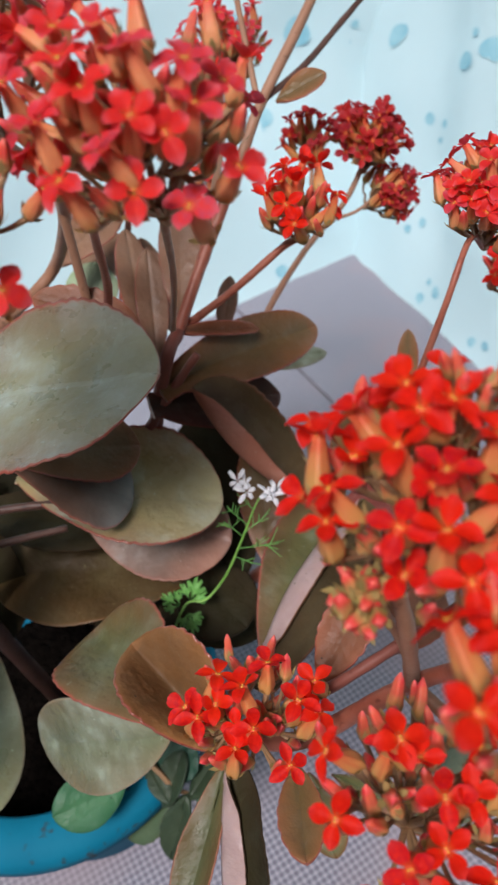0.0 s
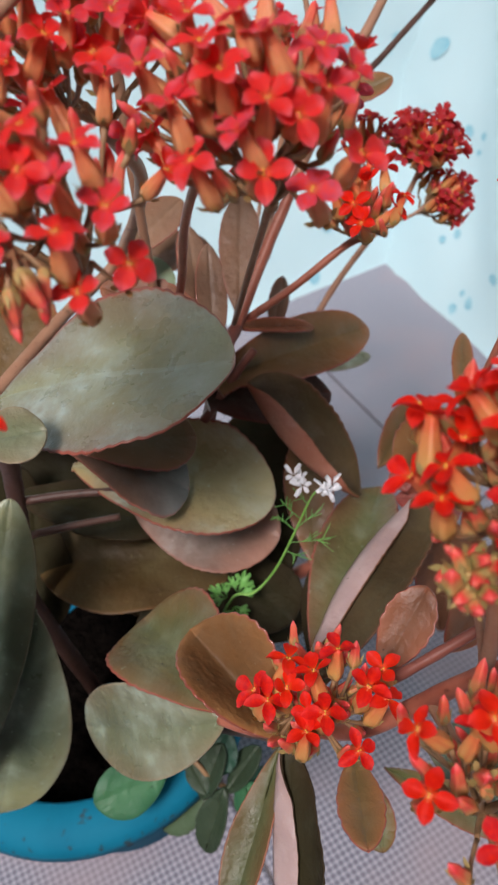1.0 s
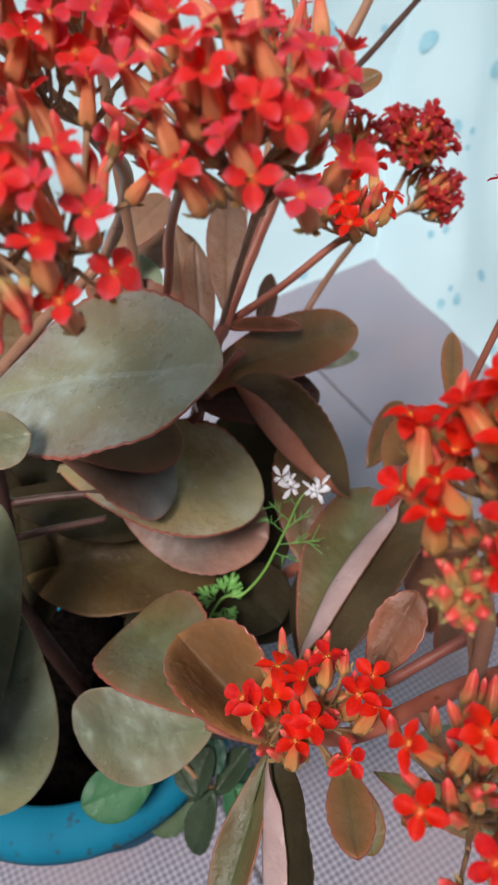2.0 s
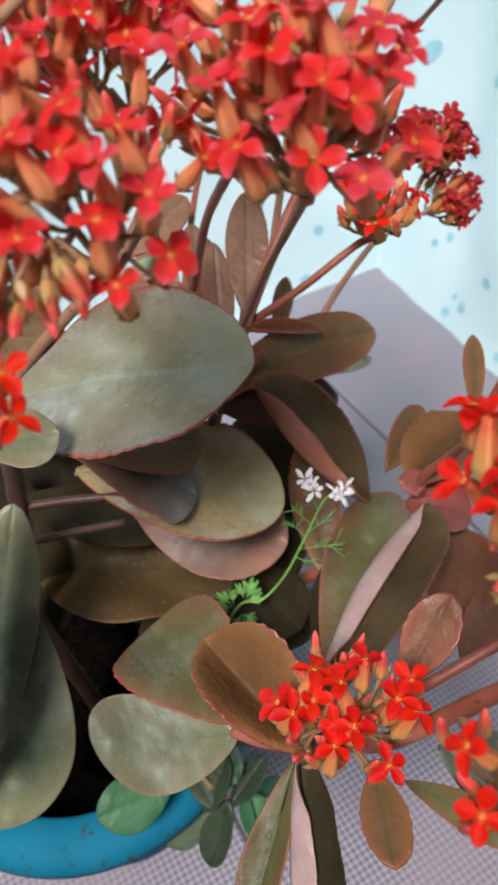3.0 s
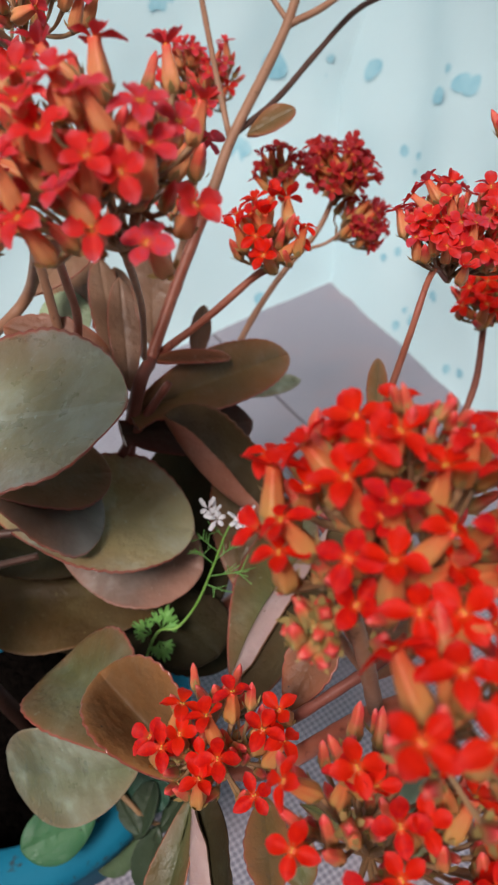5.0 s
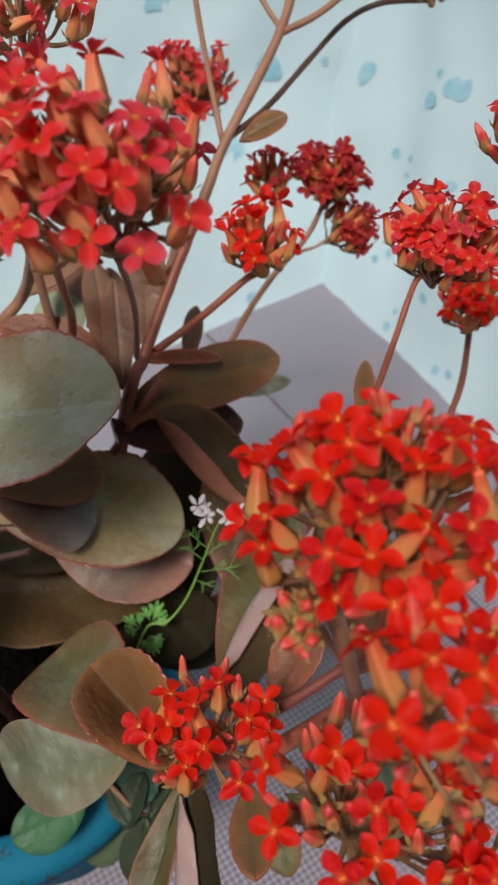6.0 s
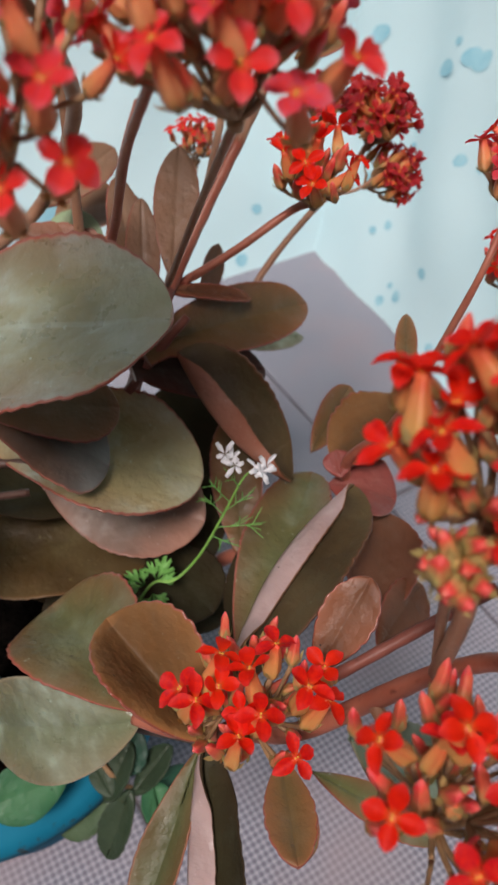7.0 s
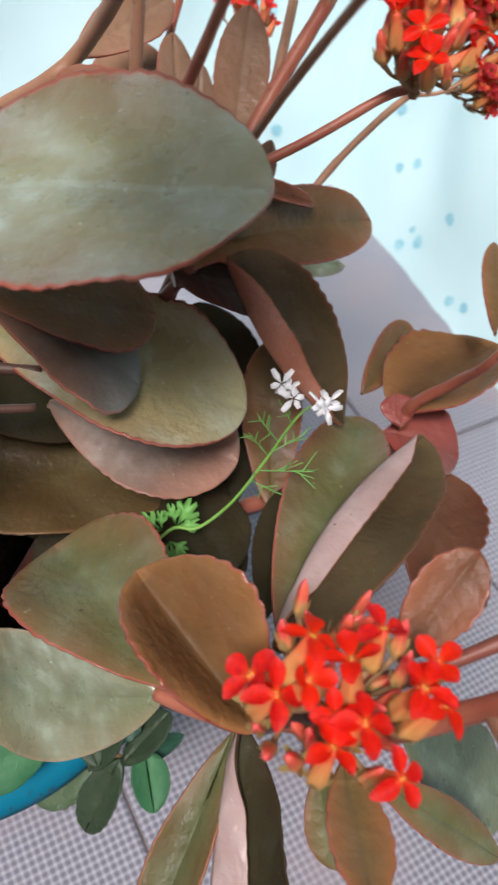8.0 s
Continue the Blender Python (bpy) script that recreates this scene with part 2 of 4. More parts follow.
BUD = tube_material("bud_skin", [(0.0, (0.32, 0.31, 0.10)), (0.3, (0.48, 0.25, 0.10)), (0.5, (0.58, 0.09, 0.06)), (0.8, (0.66, 0.03, 0.045)), (1.0, (0.76, 0.10, 0.12))])
BUD_GREEN = tube_material("bud_green_skin", [(0.0, (0.30, 0.31, 0.10)), (0.35, (0.42, 0.36, 0.13)), (0.6, (0.50, 0.18, 0.08)), (0.8, (0.64, 0.05, 0.045)), (1.0, (0.66, 0.10, 0.09))])
CALYX = stem_material("calyx", (0.36, 0.32, 0.12), (0.44, 0.24, 0.10))
ANTHER, _n, _l, _b = material("anther_yellow", 0.6)
_l.new(mixed(_n, _l, noise_fac(_n, _l, 900, 0.3, 0.7), (0.55, 0.27, 0.03), (0.75, 0.45, 0.06)), _b.inputs["Base Color"])

CLOTH, _n, _l, _b = material("white_cloth", 0.75, 0.25)
_c = mixed(_n, _l, noise_fac(_n, _l, 5, 0.3, 0.7), (0.52, 0.685, 0.73), (0.59, 0.74, 0.78))
_c = mixed(_n, _l, noise_fac(_n, _l, 1.6, 0.45, 0.75), _c, (0.46, 0.635, 0.69))
_l.new(_c, _b.inputs["Base Color"])
bumped(_n, _l, _b, noise_fac(_n, _l, 700, 0.2, 0.8, 3), 0.08, 0.001)
SPOT, _n, _l, _b = material("blue_print", 0.75, 0.25)
_l.new(mixed(_n, _l, noise_fac(_n, _l, 60, 0.3, 0.7), (0.22, 0.47, 0.58), (0.36, 0.60, 0.68)), _b.inputs["Base Color"])

BLUE, _n, _l, _b = material("blue_plastic", 0.72, 0.18)
_c = mixed(_n, _l, noise_fac(_n, _l, 30, 0.3, 0.7, 6), (0.0, 0.125, 0.215), (0.003, 0.155, 0.255))
_c = mixed(_n, _l, noise_fac(_n, _l, 140, 0.62, 0.70, 3), _c, (0.03, 0.06, 0.08))
_l.new(_c, _b.inputs["Base Color"])
bumped(_n, _l, _b, noise_fac(_n, _l, 220, 0.2, 0.8), 0.12, 0.0008)
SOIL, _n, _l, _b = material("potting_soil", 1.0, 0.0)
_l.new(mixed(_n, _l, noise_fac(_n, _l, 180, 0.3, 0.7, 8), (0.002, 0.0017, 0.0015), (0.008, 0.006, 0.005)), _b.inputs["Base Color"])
bumped(_n, _l, _b, noise_fac(_n, _l, 300, 0.2, 0.8, 8), 0.9, 0.004)


def tile_material():
    """Pale lilac floor tile printed with fine squares, 4 mm apart."""
    m, n, l, bs = material("checked_tile", 0.30, 0.5)
    tc = n.new("ShaderNodeTexCoord")
    sep = n.new("ShaderNodeSeparateXYZ")
    l.new(tc.outputs["Object"], sep.inputs[0])
    waves = []
    for axis in (0, 1):
        mul = n.new("ShaderNodeMath")
        mul.operation = "MULTIPLY"
        mul.inputs[1].default_value = 2 * math.pi / 0.0043
        l.new(sep.outputs[axis], mul.inputs[0])
        sn = n.new("ShaderNodeMath")
        sn.operation = "SINE"
        l.new(mul.outputs[0], sn.inputs[0])
        mr = n.new("ShaderNodeMapRange")
        mr.interpolation_type = "SMOOTHSTEP"
        mr.inputs[1].default_value, mr.inputs[2].default_value = -0.75, 0.25
        l.new(sn.outputs[0], mr.inputs[0])
        waves.append(mr.outputs[0])
    both = n.new("ShaderNodeMath")
    both.operation = "ADD"
    l.new(waves[0], both.inputs[0])
    l.new(waves[1], both.inputs[1])
    pr = n.new("ShaderNodeMath")
    pr.operation = "MULTIPLY"
    l.new(both.outputs[0], pr.inputs[0])
    pr.inputs[1].default_value = 0.5
    ink = mixed(n, l, noise_fac(n, l, 14, 0.3, 0.7), (0.150, 0.148, 0.190), (0.175, 0.168, 0.205))
    c = mixed(n, l, pr.outputs[0], (0.42, 0.395, 0.45), ink)
    c = mixed(n, l, noise_fac(n, l, 9, 0.5, 0.8, 6), c, (0.34, 0.265, 0.29))
    l.new(c, bs.inputs["Base Color"])
    bumped(n, l, bs, noise_fac(n, l, 120, 0.2, 0.8), 0.05, 0.001)
    return m


TILE = tile_material()
GROUT, _n, _l, _b = material("grout", 0.9, 0.1)
_l.new(mixed(_n, _l, noise_fac(_n, _l, 60, 0.3, 0.7), (0.16, 0.14, 0.15), (0.24, 0.21, 0.22)), _b.inputs["Base Color"])
PLASTER, _n, _l, _b = material("plaster", 0.85, 0.2)
_l.new(mixed(_n, _l, noise_fac(_n, _l, 4, 0.3, 0.7), (0.16, 0.155, 0.145), (0.20, 0.19, 0.18)), _b.inputs["Base Color"])
bumped(_n, _l, _b, noise_fac(_n, _l, 90, 0.2, 0.8), 0.2, 0.002)
WHITE, _n, _l, _b = material("white_petal", 0.5, 0.3)
_l.new(mixed(_n, _l, noise_fac(_n, _l, 900, 0.3, 0.7), (0.80, 0.80, 0.82), (0.72, 0.70, 0.76)), _b.inputs["Base Color"])
FRESH, _n, _l, _b = material("fresh_green", 0.5, 0.3)
_l.new(mixed(_n, _l, noise_fac(_n, _l, 300, 0.3, 0.7), (0.11, 0.31, 0.06), (0.20, 0.44, 0.12)), _b.inputs["Base Color"])


# ---- shape helpers ----
def finish(name, bm, mats, smooth=True):
    me = bpy.data.meshes.new(name)
    bm.to_mesh(me)
    bm.free()
    for m in mats if isinstance(mats, (list, tuple)) else (mats,):
        me.materials.append(m)
    if smooth:
        me.polygons.foreach_set("use_smooth", [True] * len(me.polygons))
    return me


def part(name, bm, mats, parent, label=""):
    ob = new(name, finish(name, bm, mats))
    ob.parent = parent
    if label:
        tagged(ob, label)
    return ob


def smooth_line(points, steps=8):
    """A Catmull-Rom line through the points."""
    p = [Vector(q) for q in points]
    p = [2 * p[0] - p[1]] + p + [2 * p[-1] - p[-2]]
    out = []
    for i in range(1, len(p) - 2):
        for k in range(steps):
            t = k / steps
            a, b, c, d = p[i - 1], p[i], p[i + 1], p[i + 2]
            out.append(0.5 * (2 * b + (c - a) * t + (2 * a - 5 * b + 4 * c - d) * t * t + (3 * b - a - 3 * c + d) * t ** 3))
    return out + [p[-2]]


def sweep(bm, points, radii, sides=8, steps=8, wobble=0.0, slot=0):
    """A round stem along a line, with a radius that blends from point to point, closed at both ends."""
    line = smooth_line(points, steps) if len(points) > 2 else [Vector(points[0]).lerp(Vector(points[-1]), k / steps) for k in range(steps + 1)]
    n = len(line)
    rings, side = [], None
    for i, p in enumerate(line):
        way = (line[min(i + 1, n - 1)] - line[max(i - 1, 0)]).normalized()
        side = way.orthogonal().normalized() if side is None else (side - way * side.dot(way)).normalized()
        up = way.cross(side)
        f = i / (n - 1) * (len(radii) - 1)
        k = min(int(f), len(radii) - 2)
        r = radii[k] * (1 - f + k) + radii[k + 1] * (f - k)
        r *= 1 + wobble * noise.noise(p * 160)
        rings.append([bm.verts.new(p + r * (math.cos(a) * side + math.sin(a) * up)) for a in (2 * math.pi * j / sides for j in range(sides))])
    for a, b in zip(rings, rings[1:]):
        for j in range(sides):
            bm.faces.new((a[j], a[(j + 1) % sides], b[(j + 1) % sides], b[j])).material_index = slot
    bm.faces.new(rings[0][::-1]).material_index = slot
    bm.faces.new(rings[-1]).material_index = slot


def lathe(bm, profile, sides=64, slot=0):
    rings = [[bm.verts.new((r * math.cos(a), r * math.sin(a), z)) for a in (2 * math.pi * j / sides for j in range(sides))] for r, z in profile]
    for a, b in zip(rings, rings[1:]):
        for j in range(sides):
            bm.faces.new((a[j], a[(j + 1) % sides], b[(j + 1) % sides], b[j])).material_index = slot
    return rings


# ---- floor, walls and cloth ----
GRID = Matrix.Rotation(radians(-60), 4, "Z")          # the room's own axes: x along the joints, y towards the far corner of the tiles
ALONG, ACROSS = Vector((0.5, -0.866, 0)), Vector((0.866, 0.5, 0))


def room(s, n, z):
    """A place by its distance along and across the tile joints."""
    return ALONG * s + ACROSS * n + Vector((0, 0, z))


bm = bmesh.new()
bmesh.ops.create_grid(bm, x_segments=1, y_segments=1, size=1)
for v in bm.verts:
    v.co = room(0.35 + 1.5 * v.co.x, -0.6 + 1.5 * v.co.y, -0.004)
for f in list(bm.faces):
    f.normal_update()
    if f.normal.z < 0:
        f.normal_flip()
floor = tagged(new("floor", finish("floor", bm, GROUT, False)), "floor of pale lilac checked tiles with dark grout joints", "floor", kind="structure")

bm = bmesh.new()
bmesh.ops.create_cube(bm, size=1)
for v in bm.verts:
    v.co = Vector((v.co.x * 0.4175, v.co.y * 0.2975, v.co.z * 0.01 - 0.005))
bmesh.ops.bevel(bm, geom=[e for e in bm.edges if all(v.co.z > -0.005 for v in e.verts)], offset=0.0012, segments=2, affect="EDGES")
tile_mesh = finish("tile", bm, TILE, False)
for i in range(-8, 1):
    for j in range(-7, 3):
        t = new("tile", tile_mesh)
        t.parent = floor
        s, n = -0.394 + 0.21 + 0.42 * (i + 5), 0.40 - 0.15 + 0.3 * j
        t.matrix_world = Matrix.Translation(room(s, n, 0.0)) @ GRID


def lean(z):
    """How far the hung cloth leans back at a height."""
    return 0.5 * z - 0.004 * math.exp(-z / 0.012) if z < 0.45 else 0.225 + 0.3 * (1 - math.exp(-(z - 0.45) / 0.6)) * 0.5


def folds(a, z, seed):
    return 0.03 * noise.noise(Vector((a * 3.2 + 3.5 * z, z * 2 - a, seed))) * min(1, 0.25 + 4 * z) + 0.015 * min(1, 0.2 + 6 * z) * noise.noise(Vector((a * 14 + 9 * z, z * 8, seed + 5))) + 0.006 * min(1, 5 * z) * noise.noise(Vector((a * 9 - 16 * z, z * 3, seed + 2))) + 0.0025 * noise.noise(Vector((a * 40, z * 30, seed + 9)))


def on_cloth_east(s, z, lift=0.0):
    return room(s, 0.566 - 0.09 * max(-0.3, min(0.3, s + 0.65)) + lean(z) + folds(s, z, 1.0) - lift, z)


def on_cloth_north(n, z, lift=0.0):
    return room(-0.768 - 0.92 * lean(z) - folds(n, z, 7.0) + lift, n, z)


def cloth(name, place, a0, a1, label):
    bm = bmesh.new()
    na, nz, top = 110, 90, 1.7
    grid = [[bm.verts.new(place(a0 + (a1 - a0) * i / na, -0.001 + top * (k / nz) ** 1.6)) for i in range(na + 1)] for k in range(nz + 1)]
    for a, b in zip(grid, grid[1:]):
        for i in range(na):
            bm.faces.new((a[i], a[i + 1], b[i + 1], b[i]))
    ob = tagged(new(name, finish(name, bm, CLOTH)), label, "curtain")
    sol = ob.modifiers.new("thickness", "SOLIDIFY")
    sol.thickness, sol.offset = 0.0012, -1.0 if name.endswith("sheet") else 1.0
    return ob


east = cloth("cloth_sheet", on_cloth_east, -1.25, 1.2, "white cloth sheet with pale blue spots hung in a corner")
north = cloth("cloth_sheet", on_cloth_north, -1.5, 1.05, "bluish white cloth sheet with blue spots leaning against a wall")


def spot(ob, place, a, z, r, seed):
    bm = bmesh.new()
    c = bm.verts.new(place(a, z, 0.0016))
    ring = []
    for k in range(18):
        t = 2 * math.pi * k / 18
        q = r * (1 + 0.07 * math.sin(2 * t + seed) + 0.05 * math.sin(3 * t + 2 * seed))
        ring.append(bm.verts.new(place(a + 1.15 * q * math.cos(t), max(0.004, z + 0.95 * q * math.sin(t)), 0.0016)))
    for k in range(18):
        bm.faces.new((c, ring[k], ring[(k + 1) % 18]))
    part("printed_spot", bm, SPOT, ob)


for k, (a, z, r) in enumerate(((-0.816, 0.223, 0.0112), (-0.694, 0.227, 0.0088), (-0.673, 0.243, 0.0087), (-0.699, 0.250, 0.0041), (-0.721, 0.164, 0.0063), (-0.697, 0.166, 0.0041), (-0.695, 0.150, 0.0034), (-0.618, 0.166, 0.0065), (-0.591, 0.168, 0.0038), (-0.628, 0.011, 0.0054), (-0.611, 0.024, 0.0060), (-0.627, 0.028, 0.0034), (-0.530, 0.014, 0.0051), (-0.511, 0.020, 0.0050), (-0.590, 0.063, 0.0060), (-0.691, 0.060, 0.0045), (-0.675, 0.072, 0.0048), (-0.658, 0.243, 0.0089), (-0.618, 0.166, 0.0049), (-0.736, 0.099, 0.0061))):
    spot(east, on_cloth_east, a, z, r, k)
for k, (a, z, r) in enumerate(((0.586, 0.235, 0.0147), (0.661, 0.226, 0.0046), (0.648, 0.209, 0.0038), (0.513, 0.165, 0.0127), (0.509, 0.262, 0.0099), (0.476, 0.327, 0.0155), (0.380, 0.325, 0.0061), (0.260, 0.109, 0.0156), (0.475, 0.013, 0.0071), (0.461, 0.319, 0.0049), (0.508, 0.156, 0.0065), (0.507, 0.062, 0.0059))):
    spot(north, on_cloth_north, a, z, r, 30 + k)


def slab(name, lab, cat, boxes, mat):
    """A wall or slab of one or more boxes given in the room's own axes: (s0, s1, n0, n1, z0, z1)."""
    bm = bmesh.new()
    for s0, s1, n0, n1, z0, z1 in boxes:
        q = bmesh.ops.create_cube(bm, size=1)["verts"]
        for v in q:
            v.co = room(s0 + (s1 - s0) * (v.co.x + 0.5), n0 + (n1 - n0) * (v.co.y + 0.5), z0 + (z1 - z0) * (v.co.z + 0.5))
    bmesh.ops.recalc_face_normals(bm, faces=bm.faces[:])
    tagged(new(name, finish(name, bm, mat, False)), lab, cat, kind="structure")


slab("wall_north", "plain plastered wall behind the leaning cloth", "wall", [(-1.72, -1.6, -2.0, 1.42, -0.02, 2.5)], PLASTER)
slab("wall_east", "plain plastered wall behind the hung cloth", "wall", [(-1.6, 1.8, 1.3, 1.42, -0.02, 2.5)], PLASTER)
# South and west walls are unseen, added to keep open sky light out.
slab("added_wall_south", "unseen plastered wall added to keep sky light out", "wall", [(1.8, 1.92, -2.0, 1.42, -0.02, 2.5)], PLASTER)
slab("added_wall_west", "unseen plastered wall added to keep sky light out", "wall", [(-1.6, 1.8, -2.0, -1.88, -0.02, 2.5)], PLASTER)
# Ceiling is unseen, added so that light enters only by its opening.
slab("ceiling", "unseen plastered ceiling added to shape the light, with a wide opening", "ceiling", [(-1.72, 1.92, -0.2, 1.42, 2.5, 2.6), (-1.72, 1.92, -2.0, -1.7, 2.5, 2.6), (-1.72, -0.4, -1.7, -0.2, 2.5, 2.6), (1.3, 1.92, -1.7, -0.2, 2.5, 2.6)], PLASTER)


# ---- pot ----
POT = Vector((-0.128, 0.314, 0.0))
pot = tagged(new("flower_pot"), "round blue plastic flower pot with a wide flared rim", "flower pot")
pot.location = POT
bm = bmesh.new()
lathe(bm, [(0.0, 0.004), (0.056, 0.004), (0.060, 0.0), (0.0645, 0.003), (0.074, 0.055), (0.083, 0.116), (0.0795, 0.117), (0.0705, 0.055), (0.060, 0.012), (0.0, 0.010)])
part("body", bm, BLUE, pot)
bm = bmesh.new()
lathe(bm, [(0.0795, 0.110), (0.0785, 0.126), (0.0790, 0.1315), (0.0815, 0.1335), (0.094, 0.1325), (0.1015, 0.1290), (0.1045, 0.1240), (0.1045, 0.1170), (0.1025, 0.1160), (0.1012, 0.1225), (0.092, 0.1265), (0.0845, 0.1270), (0.0835, 0.110), (0.0795, 0.110)], 96)
part("rim", bm, BLUE, pot, "flared blue rim with dirt specks")

bm = bmesh.new()
rings = [[bm.verts.new((r * math.cos(a), r * math.sin(a), 0)) for a in (2 * math.pi * j / 72 for j in range(72))] for r in (0.003, 0.012, 0.022, 0.032, 0.042, 0.052, 0.061, 0.069, 0.0755)]
for a, b in zip(rings, rings[1:]):
    for j in range(72):
        bm.faces.new((a[j], b[j], b[(j + 1) % 72], a[(j + 1) % 72]))
bm.faces.new(rings[0])
for v in bm.verts:
    v.co.z = 0.092 + 0.006 * noise.noise(v.co * 70) + 0.004 * noise.noise(v.co * 190)
soil = tagged(new("soil", finish("soil", bm, SOIL)), "near-black potting soil filling the blue pot", "soil", kind="stuff")
soil.location = POT


# ---- the plant ----
def leaf_bmesh(length, width, cup=0.3, bend=0.0, wide=0.6, left=None, right=None, fold=0.0, lfold=None, rfold=None, lw=1.0, rw=1.0, twist=0.0, stalk=0.07, seed=0, tooth=0.03, bow=0.0, thick=0.0021, wave=1.0, droop=0.0, flare=0.0):
    """A fleshy spoon-shaped leaf from the origin along +y, its upper face to +z, with a scalloped, slightly thickened margin.
    cup: how far each half curls up, in radians at its edge (left, right: one half alone); fold: the angle at the midrib (lfold, rfold: of one half alone); lw, rw: the share of its width that each half has;
    bend: how far the middle rises over the line from base to tip; droop: how far the tip half hangs; bow: how far the midrib swings to the right; flare: the steepness of a trough whose walls level out again at the margin."""
    bm = bmesh.new()
    edge, along = bm.verts.layers.float.new("edge"), bm.verts.layers.float.new("along")
    vs = (-1.0, -0.968, -0.87, -0.7, -0.5, -0.3, -0.12, -0.03, 0.03, 0.12, 0.3, 0.5, 0.7, 0.87, 0.968, 1.0)
    nu = 84
    power = math.log(0.5) / math.log(wide)
    count = int(length * 1000 / 5.0)
    curl = {-1: cup if left is None else left, 1: cup if right is None else right}
    top, low = [], []
    for i in range(nu + 1):
        u = 0.5 - 0.5 * math.cos(math.pi * (i / nu) ** 0.85)
        body = max(0.0, math.sin(math.pi * u ** power)) ** 0.56
        half = max(0.5 * width * max(body, stalk * (1 - u) if u < 0.5 else 0.0), 0.0006)
        scallop = tooth * (abs(math.sin(math.pi * count * u + seed)) - 0.6 + 0.4 * noise.noise(Vector((u * 30, seed, 1)))) * min(1, max(0, (u - 0.25) * 5))
        spread = half / (0.5 * width)
        a = twist * (u - 0.5)
        ra, rb = [], []
        for v in vs:
            sg = -1 if v < 0 else 1
            theta = curl[sg] * min(1.0, spread ** 0.7) * (1 + 0.12 * noise.noise(Vector((u * 4, sg * 2.0, seed)))) + 1e-4
            reach = half * (1 + (scallop if abs(v) > 0.9 else 0)) * (lw if sg < 0 else rw)
            x = reach / theta * math.sin(theta * abs(v))
            z = reach / theta * (1 - math.cos(theta * abs(v)))
            f = (lfold if sg < 0 and lfold is not None else rfold if sg > 0 and rfold is not None else fold) * min(1.0, 0.3 + spread)
            lean = theta * abs(v)
            if flare:
                deep = flare * min(1.0, spread ** 0.7)
                x, z = reach * abs(v) * (1 - 0.12 * deep), reach * deep * 0.55 * (1 - math.cos(2.75 * abs(v)))
                lean = math.atan(deep * 1.5 * math.sin(2.75 * abs(v)))
            x, z, tilt = sg * (x * math.cos(f) - z * math.sin(f)), x * math.sin(f) + z * math.cos(f), sg * (lean + f)
            z += bend * length * 4 * u * (1 - u) - droop * length * max(0, u - 0.45) ** 2
            z += wave * (0.03 * width * noise.noise(Vector((v * half * 40 + seed * 3.1, u * length * 32, seed))) + 0.035 * width * abs(v) ** 3 * noise.noise(Vector((u * 5 + seed, v, seed + 3))))
            z -= 0.0006 * math.exp(-(v / 0.08) ** 2)
            th = 0.5 * thick * (1 - 0.72 * abs(v) ** 4) * (0.55 + 0.45 * min(1, 3 * spread)) * (1.35 if stalk and u < 0.2 else 1)
            ca, sa = math.cos(a), math.sin(a)
            for lst, d in ((ra, th), (rb, -th)):
                px, pz = x - d * math.sin(tilt), z + d * math.cos(tilt)
                q = bm.verts.new((px * ca - pz * sa + bow * length * 4 * u * (1 - u), u * length, px * sa + pz * ca))
                q[along] = u
                q[edge] = abs(v) if u < 0.93 else max(abs(v), (u - 0.86) * 7.14)
                lst.append(q)
        top.append(ra)
        low.append(rb)
    m = len(vs)
    for i in range(nu):
        for j in range(m - 1):
            rim = j in (0, m - 2) and i > 6
            bm.faces.new((top[i][j], top[i][j + 1], top[i + 1][j + 1], top[i + 1][j])).material_index = 2 if rim else 0
            bm.faces.new((low[i][j], low[i + 1][j], low[i + 1][j + 1], low[i][j + 1])).material_index = 2 if rim else 1
        bm.faces.new((top[i][0], top[i + 1][0], low[i + 1][0], low[i][0])).material_index = 2
        bm.faces.new((top[i][-1], low[i][-1], low[i + 1][-1], top[i + 1][-1])).material_index = 2
    bm.faces.new(list(top[0]) + list(low[0])[::-1]).material_index = 1
    bm.faces.new(list(top[-1])[::-1] + list(low[-1])).material_index = 2
    return bm


def leaf(plant, tone, base, tip, normal, width, cup=0.3, bend=0.0, wide=0.6, under=None, name="leaf", label="", **more):
    """One leaf between two places, its upper face turned to the normal."""
    base, tip, nrm = Vector(base), Vector(tip), Vector(normal)
    warm = tone in ("olive", "brown", "orange", "waxy", "pale_olive", "red", "blush", "deep", "rust", "ochre", "wine", "tan", "umber_shade")
    y = (tip - base).normalized()
    x = y.cross(nrm).normalized()
    z = x.cross(y)
    ob = part(name, leaf_bmesh((tip - base).length, width, cup, bend, wide, **more), (LEAF[tone], under or (UNDER if warm else LEAF[tone]), RIM if warm and tone not in ("deep", "blush", "ochre", "wine", "umber_shade") else LEAF[tone]), plant, label)
    ob.matrix_world = Matrix.Translation(base) @ Matrix((x, y, z)).transposed().to_4x4()
    return ob


def stem(plant, points, radii, mat=STEM, name="stem", label=""):
    bm = bmesh.new()
    sweep(bm, points, radii, 10, 8, 0.12)
    ob = part(name, bm, mat, plant, label)
    ob.matrix_world = Matrix.Identity(4)
    return ob


